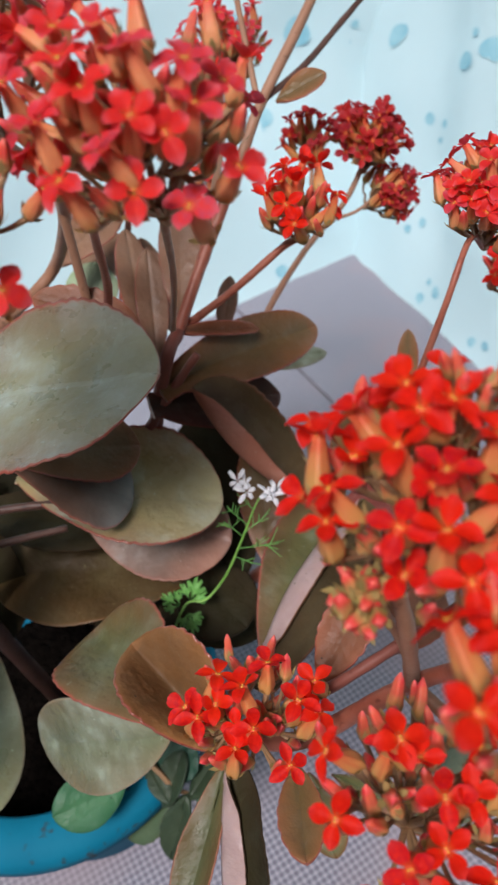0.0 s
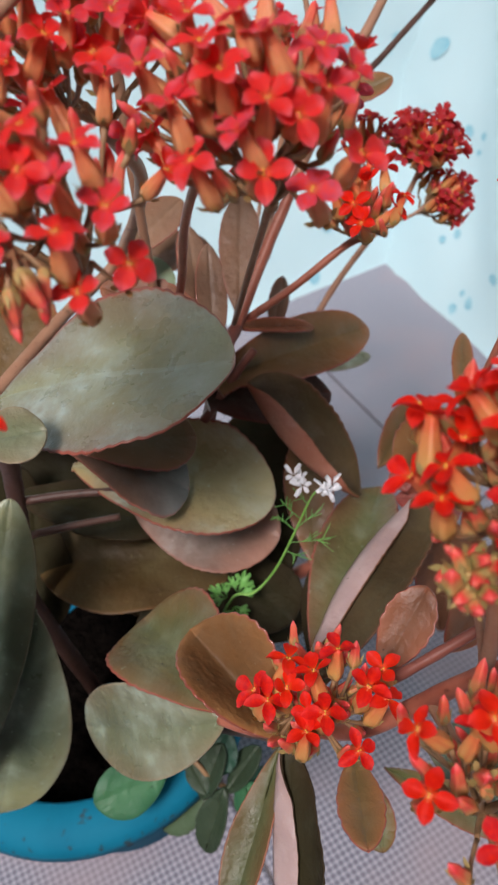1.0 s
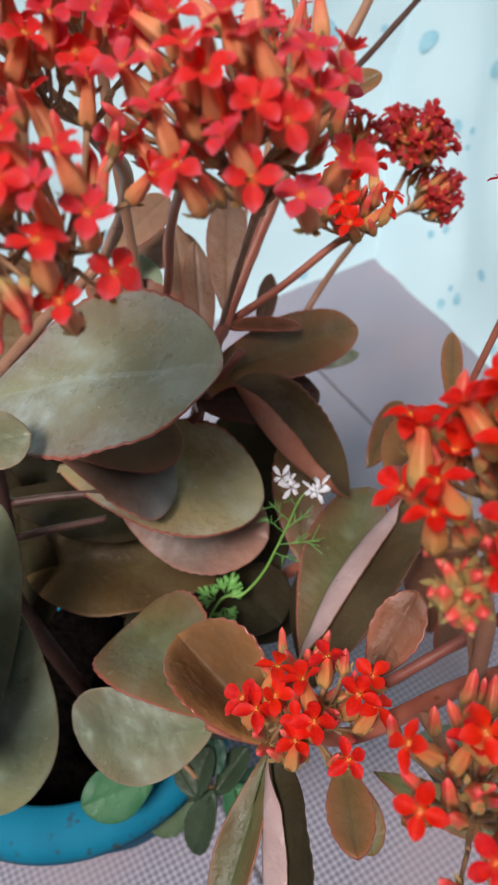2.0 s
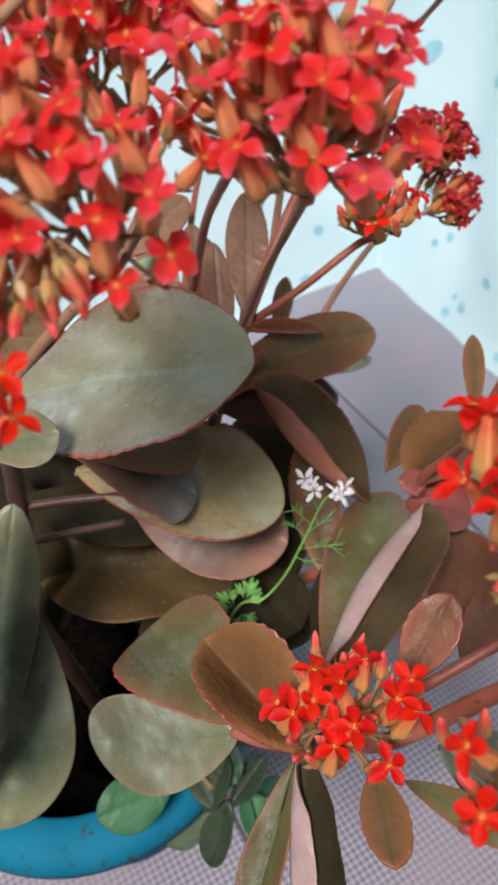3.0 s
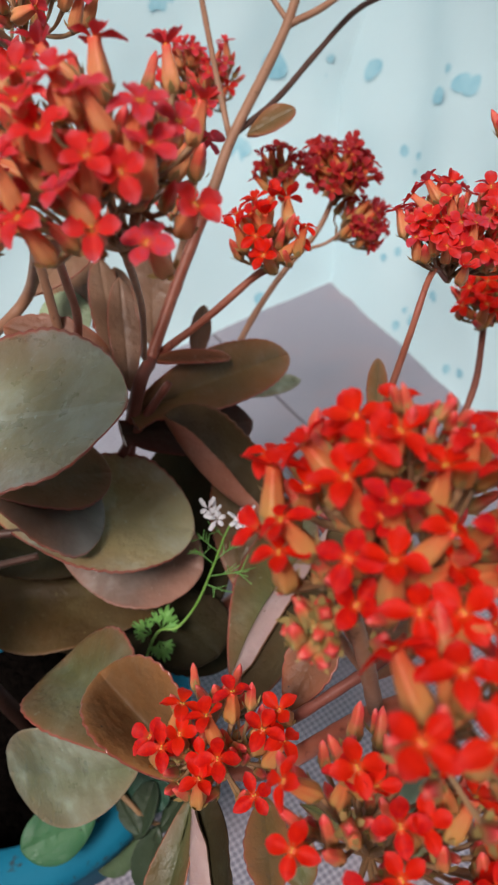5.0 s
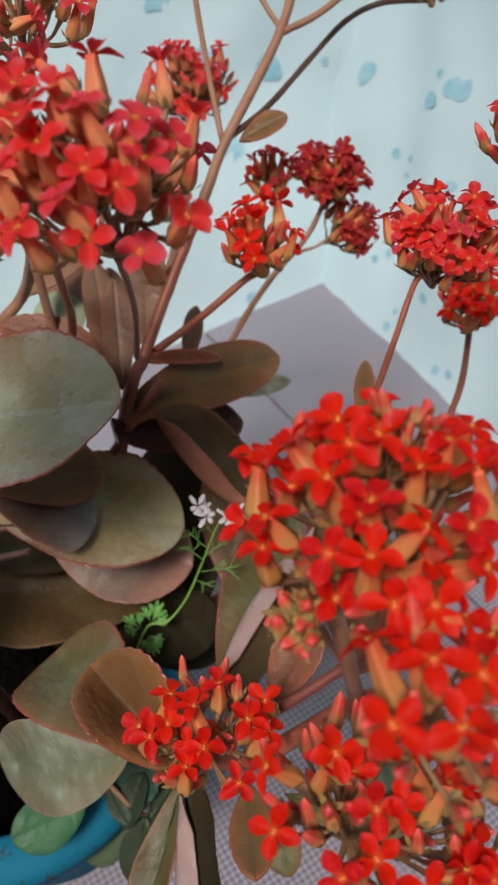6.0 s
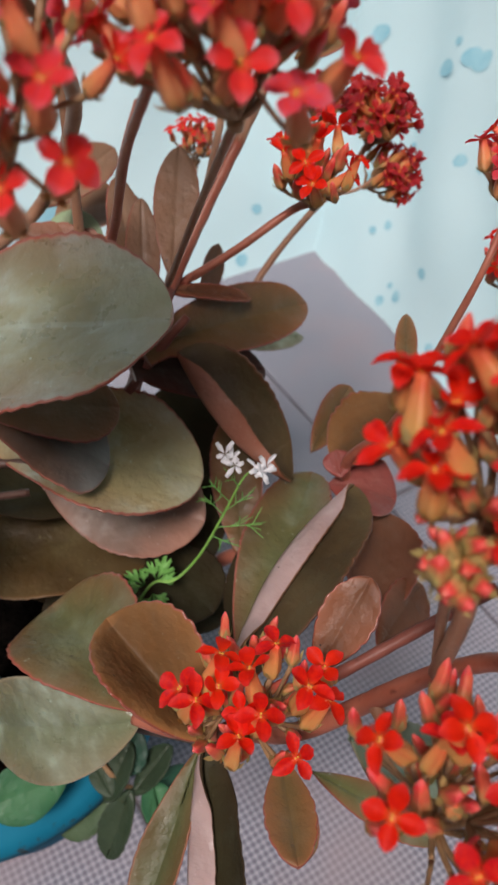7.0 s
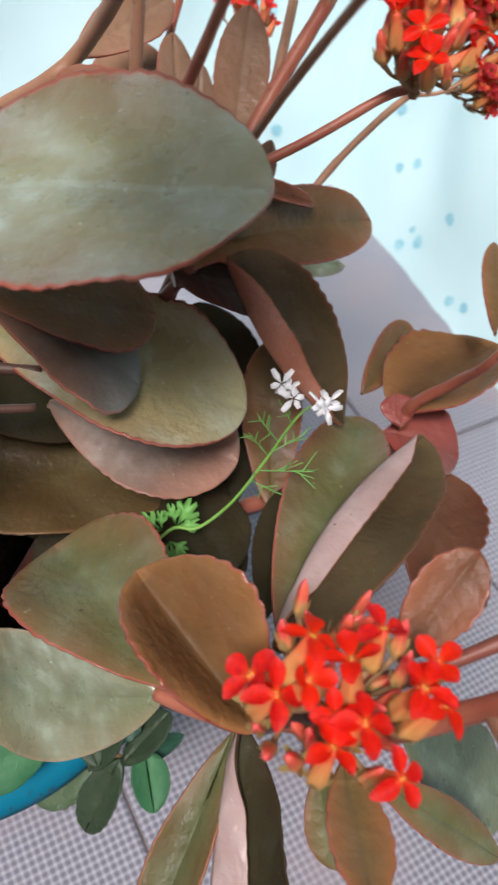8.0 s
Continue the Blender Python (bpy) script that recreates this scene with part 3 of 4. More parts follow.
# flowers, base of the tube at the origin, mouth towards +z
def petal(bm, along, at, turn, length, width, tip_drop, slot, lift=0.0):
    """One petal from the mouth outwards: oval with a drawn-out point, keeled, curling back."""
    ca, sa = math.cos(turn), math.sin(turn)
    rows = []
    for u, k in ((0, 0.34), (0.12, 0.56), (0.28, 0.86), (0.45, 1.0), (0.63, 0.95), (0.80, 0.72), (0.93, 0.36), (1.0, 0.05)):
        w = 0.5 * width * k
        r = 0.0008 + length * u * math.cos(lift) + tip_drop * 0.2 * u
        z = at + length * u * math.sin(lift) - tip_drop * u * u
        row = []
        for v in (-1, -0.5, 0, 0.5, 1):
            zz = z + 0.0011 * abs(v) ** 1.3 * k * (1 - 0.4 * u)
            zz += 0.0009 * u * noise.noise(Vector((r * 420 * ca, r * 420 * sa, turn + 9 * v * k)))
            q = bm.verts.new((r * ca - w * v * sa, r * sa + w * v * ca, zz))
            q[along] = u
            row.append(q)
        rows.append(row)
    for a, b in zip(rows, rows[1:]):
        for j in range(4):
            bm.faces.new((a[j], b[j], b[j + 1], a[j + 1])).material_index = slot


def tube_rings(bm, along, profile, slot, sides=16):
    rings = []
    for k, (r, z) in enumerate(profile):
        ring = []
        for j in range(sides):
            a = 2 * math.pi * j / sides
            q = r * (1 + 0.16 * math.cos(4 * a))
            v = bm.verts.new((q * math.cos(a), q * math.sin(a), z))
            v[along] = k / (len(profile) - 1)
            ring.append(v)
        rings.append(ring)
    for a, b in zip(rings, rings[1:]):
        for j in range(sides):
            bm.faces.new((a[j], a[(j + 1) % sides], b[(j + 1) % sides], b[j])).material_index = slot
    bm.faces.new(rings[0][::-1]).material_index = slot
    bm.faces.new(rings[-1]).material_index = slot


def sepals(bm, along, length, spread, rng):
    for k in range(4):
        a = math.pi / 4 + k * math.pi / 2 + rng.uniform(-0.15, 0.15)
        ca, sa = math.cos(a), math.sin(a)
        base = [(0.0011, -0.0007), (0.0011, 0.0007)]
        lo = [bm.verts.new((r * ca - w * sa, r * sa + w * ca, 0.0003)) for r, w in base]
        r = 0.0012 + spread
        mid = [bm.verts.new((r * ca - w * sa, r * sa + w * ca, 0.55 * length)) for w in (-0.0008, 0.0008)]
        tip = bm.verts.new(((r + 0.5 * spread) * ca, (r + 0.5 * spread) * sa, length))
        for f in ((lo[0], lo[1], mid[1], mid[0]), (mid[0], mid[1], tip)):
            bm.faces.new(f).material_index = 2


def open_flower(seed, opening, skin=PETAL, round_=1.0, tube=TUBE):
    rng = random.Random(seed)
    bm = bmesh.new()
    al = bm.verts.layers.float.new("along")
    L = rng.uniform(0.0108, 0.0138)
    tube_rings(bm, al, [(0.0009, 0), (0.0020, 0.0010), (0.0025, 0.25 * L), (0.0022, 0.5 * L), (0.0017, 0.72 * L), (0.0013, 0.9 * L), (0.0014, L)], 1)
    sepals(bm, al, rng.uniform(0.0028, 0.0042), rng.uniform(0.0012, 0.0020), rng)
    for k in range(4):
        petal(bm, al, L, k * math.pi / 2 + rng.uniform(-0.2, 0.2), rng.uniform(0.0055, 0.0067) / round_ ** 0.5, rng.uniform(0.0039, 0.0048) * round_ ** 0.5, rng.uniform(-0.0004, 0.0022), 0, (1 - opening) * 1.25 + rng.uniform(-0.30, 0.55))
    for k in range(2):
        c = Vector((0.0004 * (2 * k - 1), 0.0, L + 0.0002))
        for v in bmesh.ops.create_icosphere(bm, subdivisions=1, radius=0.00035, matrix=Matrix.Translation(c))["verts"]:
            for f in v.link_faces:
                f.material_index = 3
    return finish("flower", bm, (skin, tube, CALYX, ANTHER)), L


def bud(seed, skin=BUD, short=0.008, tall=0.0125):
    rng = random.Random(seed)
    bm = bmesh.new()
    al = bm.verts.layers.float.new("along")
    L = rng.uniform(short, tall)
    tube_rings(bm, al, [(0.0008, 0), (0.0017, 0.0012), (0.0020, 0.26 * L), (0.0016, 0.5 * L), (0.0014, 0.66 * L), (0.0014, 0.78 * L), (0.0010, 0.92 * L), (0.0002, 1.08 * L)], 1)
    sepals(bm, al, rng.uniform(0.004, 0.006), rng.uniform(0.0008, 0.002), rng)
    return finish("flower_bud", bm, (PETAL, skin, CALYX, ANTHER)), L


OPEN = [open_flower(s, 0.92 + 0.1 * math.sin(s)) for s in range(8)]
HALF = [open_flower(20 + s, 0.30 + 0.16 * (s % 4)) for s in range(6)]
OPEN_ROSE = [open_flower(60 + s, 0.84 + 0.12 * math.sin(s), ROSE, 1.16, PEACH) for s in range(8)]
HALF_ROSE = [open_flower(80 + s, 0.35 + 0.16 * (s % 4), ROSE, 1.1, PEACH) for s in range(6)]
OPEN_DULL = [open_flower(100 + s, 0.6 + 0.2 * math.sin(s), DULL) for s in range(6)]
HALF_DULL = [open_flower(110 + s, 0.3 + 0.1 * s, DULL) for s in range(4)]
BUDS = [bud(40 + s) for s in range(5)]
BUDS_GREEN = [bud(50 + s, BUD_GREEN, 0.0052, 0.0074) for s in range(4)]


def put_flower(cluster, kind, mouth, axis, rng, size=1.0):
    me, L = rng.choice(kind)
    z = Vector(axis).normalized()
    x = z.orthogonal().normalized()
    base = Vector(mouth) - z * L * size
    ob = new("flower_bud" if kind in (BUDS, BUDS_GREEN) else "flower", me)
    ob.parent = cluster
    turn = Matrix((x, z.cross(x), z)).transposed().to_4x4()
    ob.matrix_world = Matrix.Translation(base) @ turn @ Matrix.Rotation(rng.uniform(0, 6.28), 4, "Z") @ Matrix.Scale(size, 4)
    return base


def flower_cluster(plant, hub, reach, mouths, fill, axis, seed, label, spread=1.35, open_share=0.5, facing=0.3, size=1.0, drop=0.014, apart=0.0062, inner=0.5, rose=False, green=False, dull=False):
    """A rounded head of flowers: those with known mouths first, then others spread over the dome round the axis."""
    rng = random.Random(seed)
    hub, axis = Vector(hub), Vector(axis).normalized()
    root = hub - axis * drop
    opened, half = (OPEN_DULL, HALF_DULL) if dull else (OPEN_ROSE, HALF_ROSE) if rose else (OPEN, HALF)
    rise = Vector((-0.03, 0.30, 0.95)).normalized()
    bm = bmesh.new()
    cluster = part("flower_head", bm, TWIG, plant, label)
    cluster.matrix_world = Matrix.Identity(4)
    bases, taken = [], []
    for q in mouths:
        q = Vector(q)
        way = (q - root).normalized()
        way = way.lerp(rise, facing).normalized()
        way = (way + 0.42 * Vector((rng.uniform(-1, 1), rng.uniform(-1, 1), rng.uniform(-1, 1)))).normalized()
        bases.append(put_flower(cluster, opened, q, way, rng, size * rng.uniform(0.94, 1.06)))
        taken.append(q)
    made, tries = 0, 0
    while made < fill and tries < fill * 40:
        tries += 1
        c = 1 - rng.random() * (1 - math.cos(spread))
        a = rng.uniform(0, 2 * math.pi)
        x = axis.orthogonal().normalized()
        way = axis * c + math.sqrt(1 - c * c) * (math.cos(a) * x + math.sin(a) * axis.cross(x))
        deep = rng.uniform(inner, 1.0)
        q = hub + way * reach * deep
        if any((q - o).length < apart * size for o in taken):
            continue
        taken.append(q)
        made += 1
        k = rng.random() - 0.25 * (c < math.cos(spread * 0.75))
        buds = BUDS_GREEN if green else BUDS
        kind = buds if deep < 0.72 else opened if k > 1 - open_share else half if k > 0.86 - open_share else buds
        w = (q - root).normalized().lerp(rise, 0.5 * facing) + 0.42 * Vector((rng.uniform(-1, 1), rng.uniform(-1, 1), rng.uniform(-1, 1)))
        bases.append(put_flower(cluster, kind, q, w, rng, size * rng.uniform(0.85, 1.05)))
    bm = bmesh.new()
    sweep(bm, [root - axis * 0.003, root - axis * 0.001, root], [0.0016 * size, 0.0022 * size, 0.0014 * size], 8, 3)
    groups = [root + (b - root) * 0.45 for b in bases[::4]]
    for g in groups:
        sweep(bm, [root, root.lerp(g, 0.5) - axis * 0.001, g], [0.0012 * size, 0.0009 * size, 0.0008 * size], 6, 3)
    for b in bases:
        g = min(groups, key=lambda o: (o - b).length)
        sweep(bm, [g, g.lerp(b, 0.5) - axis * 0.0012, b], [0.0007 * size, 0.0006 * size, 0.0009 * size], 5, 3)
        bmesh.ops.create_icosphere(bm, subdivisions=1, radius=0.0011 * size, matrix=Matrix.Translation(b))
    old = cluster.data
    cluster.data = finish("flower_head", bm, TWIG)
    bpy.data.meshes.remove(old)
    return cluster


plant = tagged(new("kalanchoe_plant"), "flowering kalanchoe with red blooms and reddish olive fleshy leaves", "plant")
plant.location = POT + Vector((0, 0, 0.10))
bpy.context.view_layer.update()

# stems
stem(plant, [(-0.001, 0.424, 0.346), (0.008, 0.508, 0.362), (0.012, 0.570, 0.367)], [0.0022, 0.002], STEM, "stem")
stem(plant, [(0.142, 0.400, 0.249), (0.154, 0.416, 0.272), (0.161, 0.437, 0.294)], [0.002, 0.0018], REDSTEM, "stem")
stem(plant, [(-0.050, 0.370, 0.300), (-0.043, 0.372, 0.470), (-0.029, 0.376, 0.473)], [0.0022, 0.002], STEM, "stem")
stem(plant, [(0.170, 0.302, 0.380), (0.154, 0.324, 0.419), (0.141, 0.336, 0.431)], [0.002, 0.0018], REDSTEM, "stem")
stem(plant, [(-0.020, 0.392, 0.315), (-0.012, 0.507, 0.308), (-0.011, 0.571, 0.295)], [0.0018, 0.0016], STEM, "stem")
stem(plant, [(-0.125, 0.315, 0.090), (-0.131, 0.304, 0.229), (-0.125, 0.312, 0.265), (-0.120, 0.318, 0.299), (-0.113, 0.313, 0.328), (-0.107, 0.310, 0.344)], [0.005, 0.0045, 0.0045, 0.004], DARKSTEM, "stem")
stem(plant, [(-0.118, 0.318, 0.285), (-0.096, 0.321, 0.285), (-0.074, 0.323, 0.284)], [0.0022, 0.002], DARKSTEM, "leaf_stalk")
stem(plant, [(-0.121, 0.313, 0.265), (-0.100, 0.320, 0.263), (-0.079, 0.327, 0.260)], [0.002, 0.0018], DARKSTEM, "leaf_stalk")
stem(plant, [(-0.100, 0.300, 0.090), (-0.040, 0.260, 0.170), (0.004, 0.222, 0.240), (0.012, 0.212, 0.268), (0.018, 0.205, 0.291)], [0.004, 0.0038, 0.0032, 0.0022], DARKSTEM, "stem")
stem(plant, [(0.012, 0.212, 0.268), (0.033, 0.202, 0.288), (0.055, 0.201, 0.312), (0.070, 0.199, 0.332), (0.082, 0.190, 0.355), (0.076, 0.156, 0.403)], [0.0032, 0.0032, 0.003, 0.0026, 0.002], REDSTEM, "stem")
stem(plant, [(0.070, 0.199, 0.332), (0.065, 0.188, 0.383), (0.062, 0.191, 0.401), (0.068, 0.197, 0.398)], [0.0024, 0.0022, 0.0022], STEM, "stem")
stem(plant, [(0.030, 0.220, 0.280), (0.043, 0.213, 0.302), (0.070, 0.220, 0.319), (0.092, 0.224, 0.337)], [0.0022, 0.002, 0.002], WINESTEM, "stem")
stem(plant, [(0.070, 0.199, 0.332), (0.088, 0.178, 0.325), (0.095, 0.154, 0.322)], [0.0022, 0.0018], STEM, "stem")
stem(plant, [(0.055, 0.201, 0.312), (0.064, 0.178, 0.312), (0.058, 0.162, 0.330)], [0.0022, 0.0018], STEM, "stem")
stem(plant, [(-0.110, 0.335, 0.090), (-0.060, 0.370, 0.200), (-0.026, 0.383, 0.306), (-0.016, 0.398, 0.322)], [0.005, 0.0042, 0.0036, 0.0032], WINESTEM, "stem", "dark wine-red lower stem")
stem(plant, [(-0.018, 0.395, 0.319), (-0.001, 0.423, 0.346), (0.016, 0.448, 0.371)], [0.0032, 0.0030, 0.0029], REDSTEM, "stem")
stem(plant, [(0.015, 0.4465, 0.3695), (0.024, 0.460, 0.383), (0.034, 0.475, 0.398), (0.066, 0.514, 0.436), (0.079, 0.542, 0.464)], [0.0029, 0.0027, 0.0026, 0.0023], STEM, "stem")
stem(plant, [(-0.036, 0.366, 0.286), (-0.020, 0.383, 0.300), (-0.008, 0.390, 0.312)], [0.0026, 0.0024, 0.002], WINESTEM, "leaf_stalk")
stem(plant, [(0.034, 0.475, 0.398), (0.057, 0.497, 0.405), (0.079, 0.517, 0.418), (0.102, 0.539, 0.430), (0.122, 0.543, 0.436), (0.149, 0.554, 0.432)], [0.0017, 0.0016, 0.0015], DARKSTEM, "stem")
stem(plant, [(0.032, 0.475, 0.398), (0.027, 0.503, 0.427), (0.023, 0.536, 0.448), (0.023, 0.550, 0.463)], [0.0016, 0.0015, 0.0014], STEM, "stem")
stem(plant, [(0.067, 0.514, 0.435), (0.088, 0.521, 0.441), (0.119, 0.538, 0.456)], [0.002, 0.0016], STEM, "stem")
stem(plant, [(0.067, 0.514, 0.435), (0.057, 0.527, 0.449), (0.055, 0.537, 0.460)], [0.0015, 0.0013], STEM, "stem")
stem(plant, [(-0.014, 0.404, 0.319), (0.013, 0.409, 0.335), (0.039, 0.416, 0.352), (0.048, 0.413, 0.358)], [0.0022, 0.0019, 0.0017], REDSTEM, "stem")
stem(plant, [(0.000, 0.430, 0.250), (0.029, 0.463, 0.287), (0.052, 0.477, 0.313), (0.074, 0.494, 0.328), (0.086, 0.504, 0.344)], [0.0022, 0.0018, 0.0015], STEM, "stem")
stem(plant, [(0.066, 0.488, 0.322), (0.080, 0.490, 0.324), (0.093, 0.494, 0.331)], [0.0010, 0.0009], STEM, "stem")
stem(plant, [(-0.090, 0.330, 0.090), (0.000, 0.350, 0.170), (0.071, 0.352, 0.206), (0.070, 0.353, 0.233), (0.069, 0.349, 0.259), (0.079, 0.341, 0.283), (0.083, 0.327, 0.312), (0.097, 0.321, 0.377), (0.108, 0.337, 0.396), (0.116, 0.347, 0.386)], [0.004, 0.004, 0.0034, 0.003, 0.0024, 0.0019, 0.0014, 0.0012, 0.0011], REDSTEM, "stem")
stem(plant, [(-0.120, 0.316, 0.344), (-0.099, 0.376, 0.345), (-0.074, 0.415, 0.353), (-0.041, 0.359, 0.419), (-0.033, 0.296, 0.467)], [0.0032, 0.003, 0.0028, 0.0024], STEM, "stem")
stem(plant, [(-0.066, 0.244, 0.497), (-0.052, 0.252, 0.503), (-0.036, 0.270, 0.512)], [0.0015, 0.0015], STEM, "stem")
stem(plant, [(-0.015, 0.379, 0.337), (-0.000, 0.328, 0.398), (0.013, 0.263, 0.458)], [0.0014, 0.0013, 0.0012], STEM, "stem")
stem(plant, [(-0.040, 0.349, 0.353), (-0.029, 0.341, 0.386), (-0.017, 0.303, 0.432), (-0.003, 0.259, 0.471)], [0.002, 0.0016, 0.0014], REDSTEM, "stem")
stem(plant, [(-0.049, 0.430, 0.321), (-0.043, 0.474, 0.349), (-0.037, 0.506, 0.364)], [0.0018, 0.0016], REDSTEM, "stem")
stem(plant, [(0.070, 0.199, 0.332), (0.066, 0.198, 0.358), (0.055, 0.181, 0.412)], [0.0016, 0.0014], STEM, "stem")
stem(plant, [(0.070, 0.470, 0.332), (0.057, 0.476, 0.346), (0.057, 0.490, 0.353)], [0.0013, 0.0011], STEM, "stem")
stem(plant, [(-0.023, 0.224, 0.251), (-0.008, 0.217, 0.256), (0.008, 0.213, 0.262)], [0.0024, 0.0026, 0.0026], REDSTEM, "leaf_stalk")
stem(plant, [(-0.018, 0.224, 0.265), (-0.004, 0.217, 0.264), (0.008, 0.213, 0.264)], [0.0022, 0.0024, 0.0024], REDSTEM, "leaf_stalk")

# leaves
leaf(plant, "waxy", (-0.106, 0.311, 0.355), (-0.006, 0.296, 0.381), (-0.27, -0.13, 0.96), 0.081, cup=0.3, bend=0.03, wide=0.56, seed=1)
leaf(plant, "grey", (-0.097, 0.325, 0.315), (-0.040, 0.322, 0.283), (0.49, 0.02, 0.87), 0.054, cup=0.3, bend=0.03, wide=0.74, seed=2)
leaf(plant, "brown", (-0.126, 0.322, 0.322), (-0.116, 0.398, 0.352), (0.25, -0.50, 0.83), 0.046, cup=0.4, bend=0.03, wide=0.6, seed=80)
leaf(plant, "rust", (-0.138, 0.330, 0.315), (-0.190, 0.398, 0.335), (0.40, -0.45, 0.80), 0.052, cup=0.4, bend=0.03, wide=0.6, seed=81)
leaf(plant, "brown", (-0.108, 0.324, 0.319), (-0.037, 0.347, 0.294), (0.38, -0.18, 0.91), 0.042, cup=0.3, bend=0.02, wide=0.72, seed=3)
leaf(plant, "pale_olive", (-0.099, 0.338, 0.286), (0.000, 0.330, 0.267), (0.18, -0.08, 0.98), 0.072, cup=0.45, bend=0.03, wide=0.62, seed=4)
leaf(plant, "blush", (-0.080, 0.350, 0.238), (0.000, 0.329, 0.236), (0.03, -0.22, 0.97), 0.060, cup=0.3, bend=0.05, wide=0.62, seed=5)
leaf(plant, "ochre", (-0.016, 0.338, 0.206), (-0.134, 0.331, 0.219), (0.08, -0.15, 0.99), 0.070, cup=0.3, bend=0.02, wide=0.60, seed=6, tooth=0.012)
leaf(plant, "shade_dark", (-0.032, 0.334, 0.208), (0.004, 0.301, 0.199), (0.12, -0.15, 0.98), 0.045, cup=0.1, bend=0.02, seed=7)
leaf(plant, "olive", (-0.014, 0.218, 0.266), (-0.065, 0.281, 0.238), (-0.24, 0.12, 0.96), 0.056, flare=0.4, bend=0, wide=0.67, seed=8)
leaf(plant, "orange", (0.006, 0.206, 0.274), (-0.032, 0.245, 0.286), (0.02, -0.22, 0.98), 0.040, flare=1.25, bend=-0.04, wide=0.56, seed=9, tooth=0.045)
leaf(plant, "pale", (-0.021, 0.223, 0.252), (-0.097, 0.248, 0.196), (-0.58, -0.66, 0.48), 0.046, cup=0.35, bend=0.05, wide=0.54, seed=10, tooth=0.004)
leaf(plant, "green", (-0.064, 0.241, 0.155), (-0.099, 0.225, 0.158), (0.31, -0.52, 0.79), 0.028, cup=0.1, bend=0.03, wide=0.56, seed=11, tooth=0)
leaf(plant, "deep", (0.002, 0.217, 0.244), (-0.020, 0.159, 0.214), (-0.35, -0.35, 0.87), 0.021, cup=0.7, fold=0.2, wide=0.62, seed=17)
# upper face near-black for the shade inside the fold
leaf(plant, "shade_dark", (0.004, 0.217, 0.250), (0.000, 0.156, 0.216), (0.20, -0.50, 0.84), 0.062, right=0.4, rfold=2.1, rw=0.40, left=1.4, fold=0.35, bow=0.05, wide=0.64, seed=18, under=PINK)
leaf(plant, "brown", (0.030, 0.202, 0.267), (0.033, 0.165, 0.279), (-0.06, 0.30, 0.95), 0.017, cup=0.4, wide=0.58, seed=19, tooth=0.07)
leaf(plant, "olive", (0.033, 0.216, 0.223), (0.042, 0.189, 0.201), (-0.09, -0.65, 0.76), 0.018, cup=0.15, wide=0.6, seed=20)
leaf(plant, "sage", (0.061, 0.228, 0.224), (0.112, 0.219, 0.182), (0.59, -0.23, 0.77), 0.041, cup=0.15, wide=0.6, seed=21)
leaf(plant, "olive", (0.043, 0.207, 0.243), (0.094, 0.193, 0.211), (0.44, -0.31, 0.84), 0.016, cup=0.2, wide=0.6, seed=22)
leaf(plant, "olive", (0.020, 0.247, 0.235), (0.054, 0.361, 0.237), (-0.14, 0.02, 0.99), 0.045, cup=0.8, fold=0.15, bend=0.03, wide=0.56, seed=23)
leaf(plant, "umber_shade", (0.013, 0.241, 0.250), (0.068, 0.326, 0.266), (0.12, -0.25, 0.96), 0.066, left=0.5, lfold=2.15, lw=0.40, right=1.0, fold=0.1, bow=-0.09, wide=0.56, seed=24, under=PINK, tooth=0.03)
leaf(plant, "rust", (0.041, 0.221, 0.291), (0.060, 0.244, 0.313), (-0.25, -0.55, 0.79), 0.020, cup=0.6, wide=0.6, seed=25, tooth=0.07)
leaf(plant, "rust", (0.076, 0.280, 0.224), (0.090, 0.336, 0.234), (0.04, -0.18, 0.98), 0.041, cup=0.8, wide=0.58, seed=26, tooth=0.06)
leaf(plant, "rust", (0.076, 0.265, 0.230), (0.102, 0.301, 0.225), (0.50, -0.23, 0.83), 0.025, cup=0.4, wide=0.6, seed=27, tooth=0.06)
leaf(plant, "red", (0.061, 0.349, 0.241), (0.094, 0.341, 0.238), (0.06, -0.07, 1.00), 0.038, cup=0.5, bend=0.08, wide=0.6, seed=28)
leaf(plant, "orange", (0.064, 0.352, 0.251), (0.108, 0.386, 0.266), (-0.45, 0.19, 0.87), 0.065, cup=0.5, wide=0.55, seed=29, tooth=0.075)
leaf(plant, "brown", (0.054, 0.372, 0.240), (0.077, 0.412, 0.250), (0.27, -0.39, 0.88), 0.021, cup=0.9, wide=0.6, seed=30)
leaf(plant, "umber_shade", (0.042, 0.346, 0.247), (-0.012, 0.381, 0.299), (0.38, -0.36, 0.85), 0.064, left=0.4, lfold=2.1, lw=0.36, right=1.1, fold=0.15, bow=-0.12, wide=0.58, seed=31, bend=0.0, under=CORAL, tooth=0.035)
leaf(plant, "brown", (-0.030, 0.380, 0.300), (0.053, 0.441, 0.284), (0.38, -0.27, 0.88), 0.040, left=0.4, lfold=0.5, lw=0.9, right=0.4, fold=0.05, bend=0.03, wide=0.54, stalk=0.5, seed=32)
leaf(plant, "wine", (-0.034, 0.372, 0.296), (0.030, 0.404, 0.268), (0.20, -0.35, 0.92), 0.040, cup=0.5, wide=0.5, stalk=0.4, seed=70)
leaf(plant, "rust", (-0.016, 0.398, 0.321), (0.022, 0.416, 0.304), (0.30, -0.50, 0.80), 0.012, cup=0.9, fold=0.4, wide=0.5, seed=71)
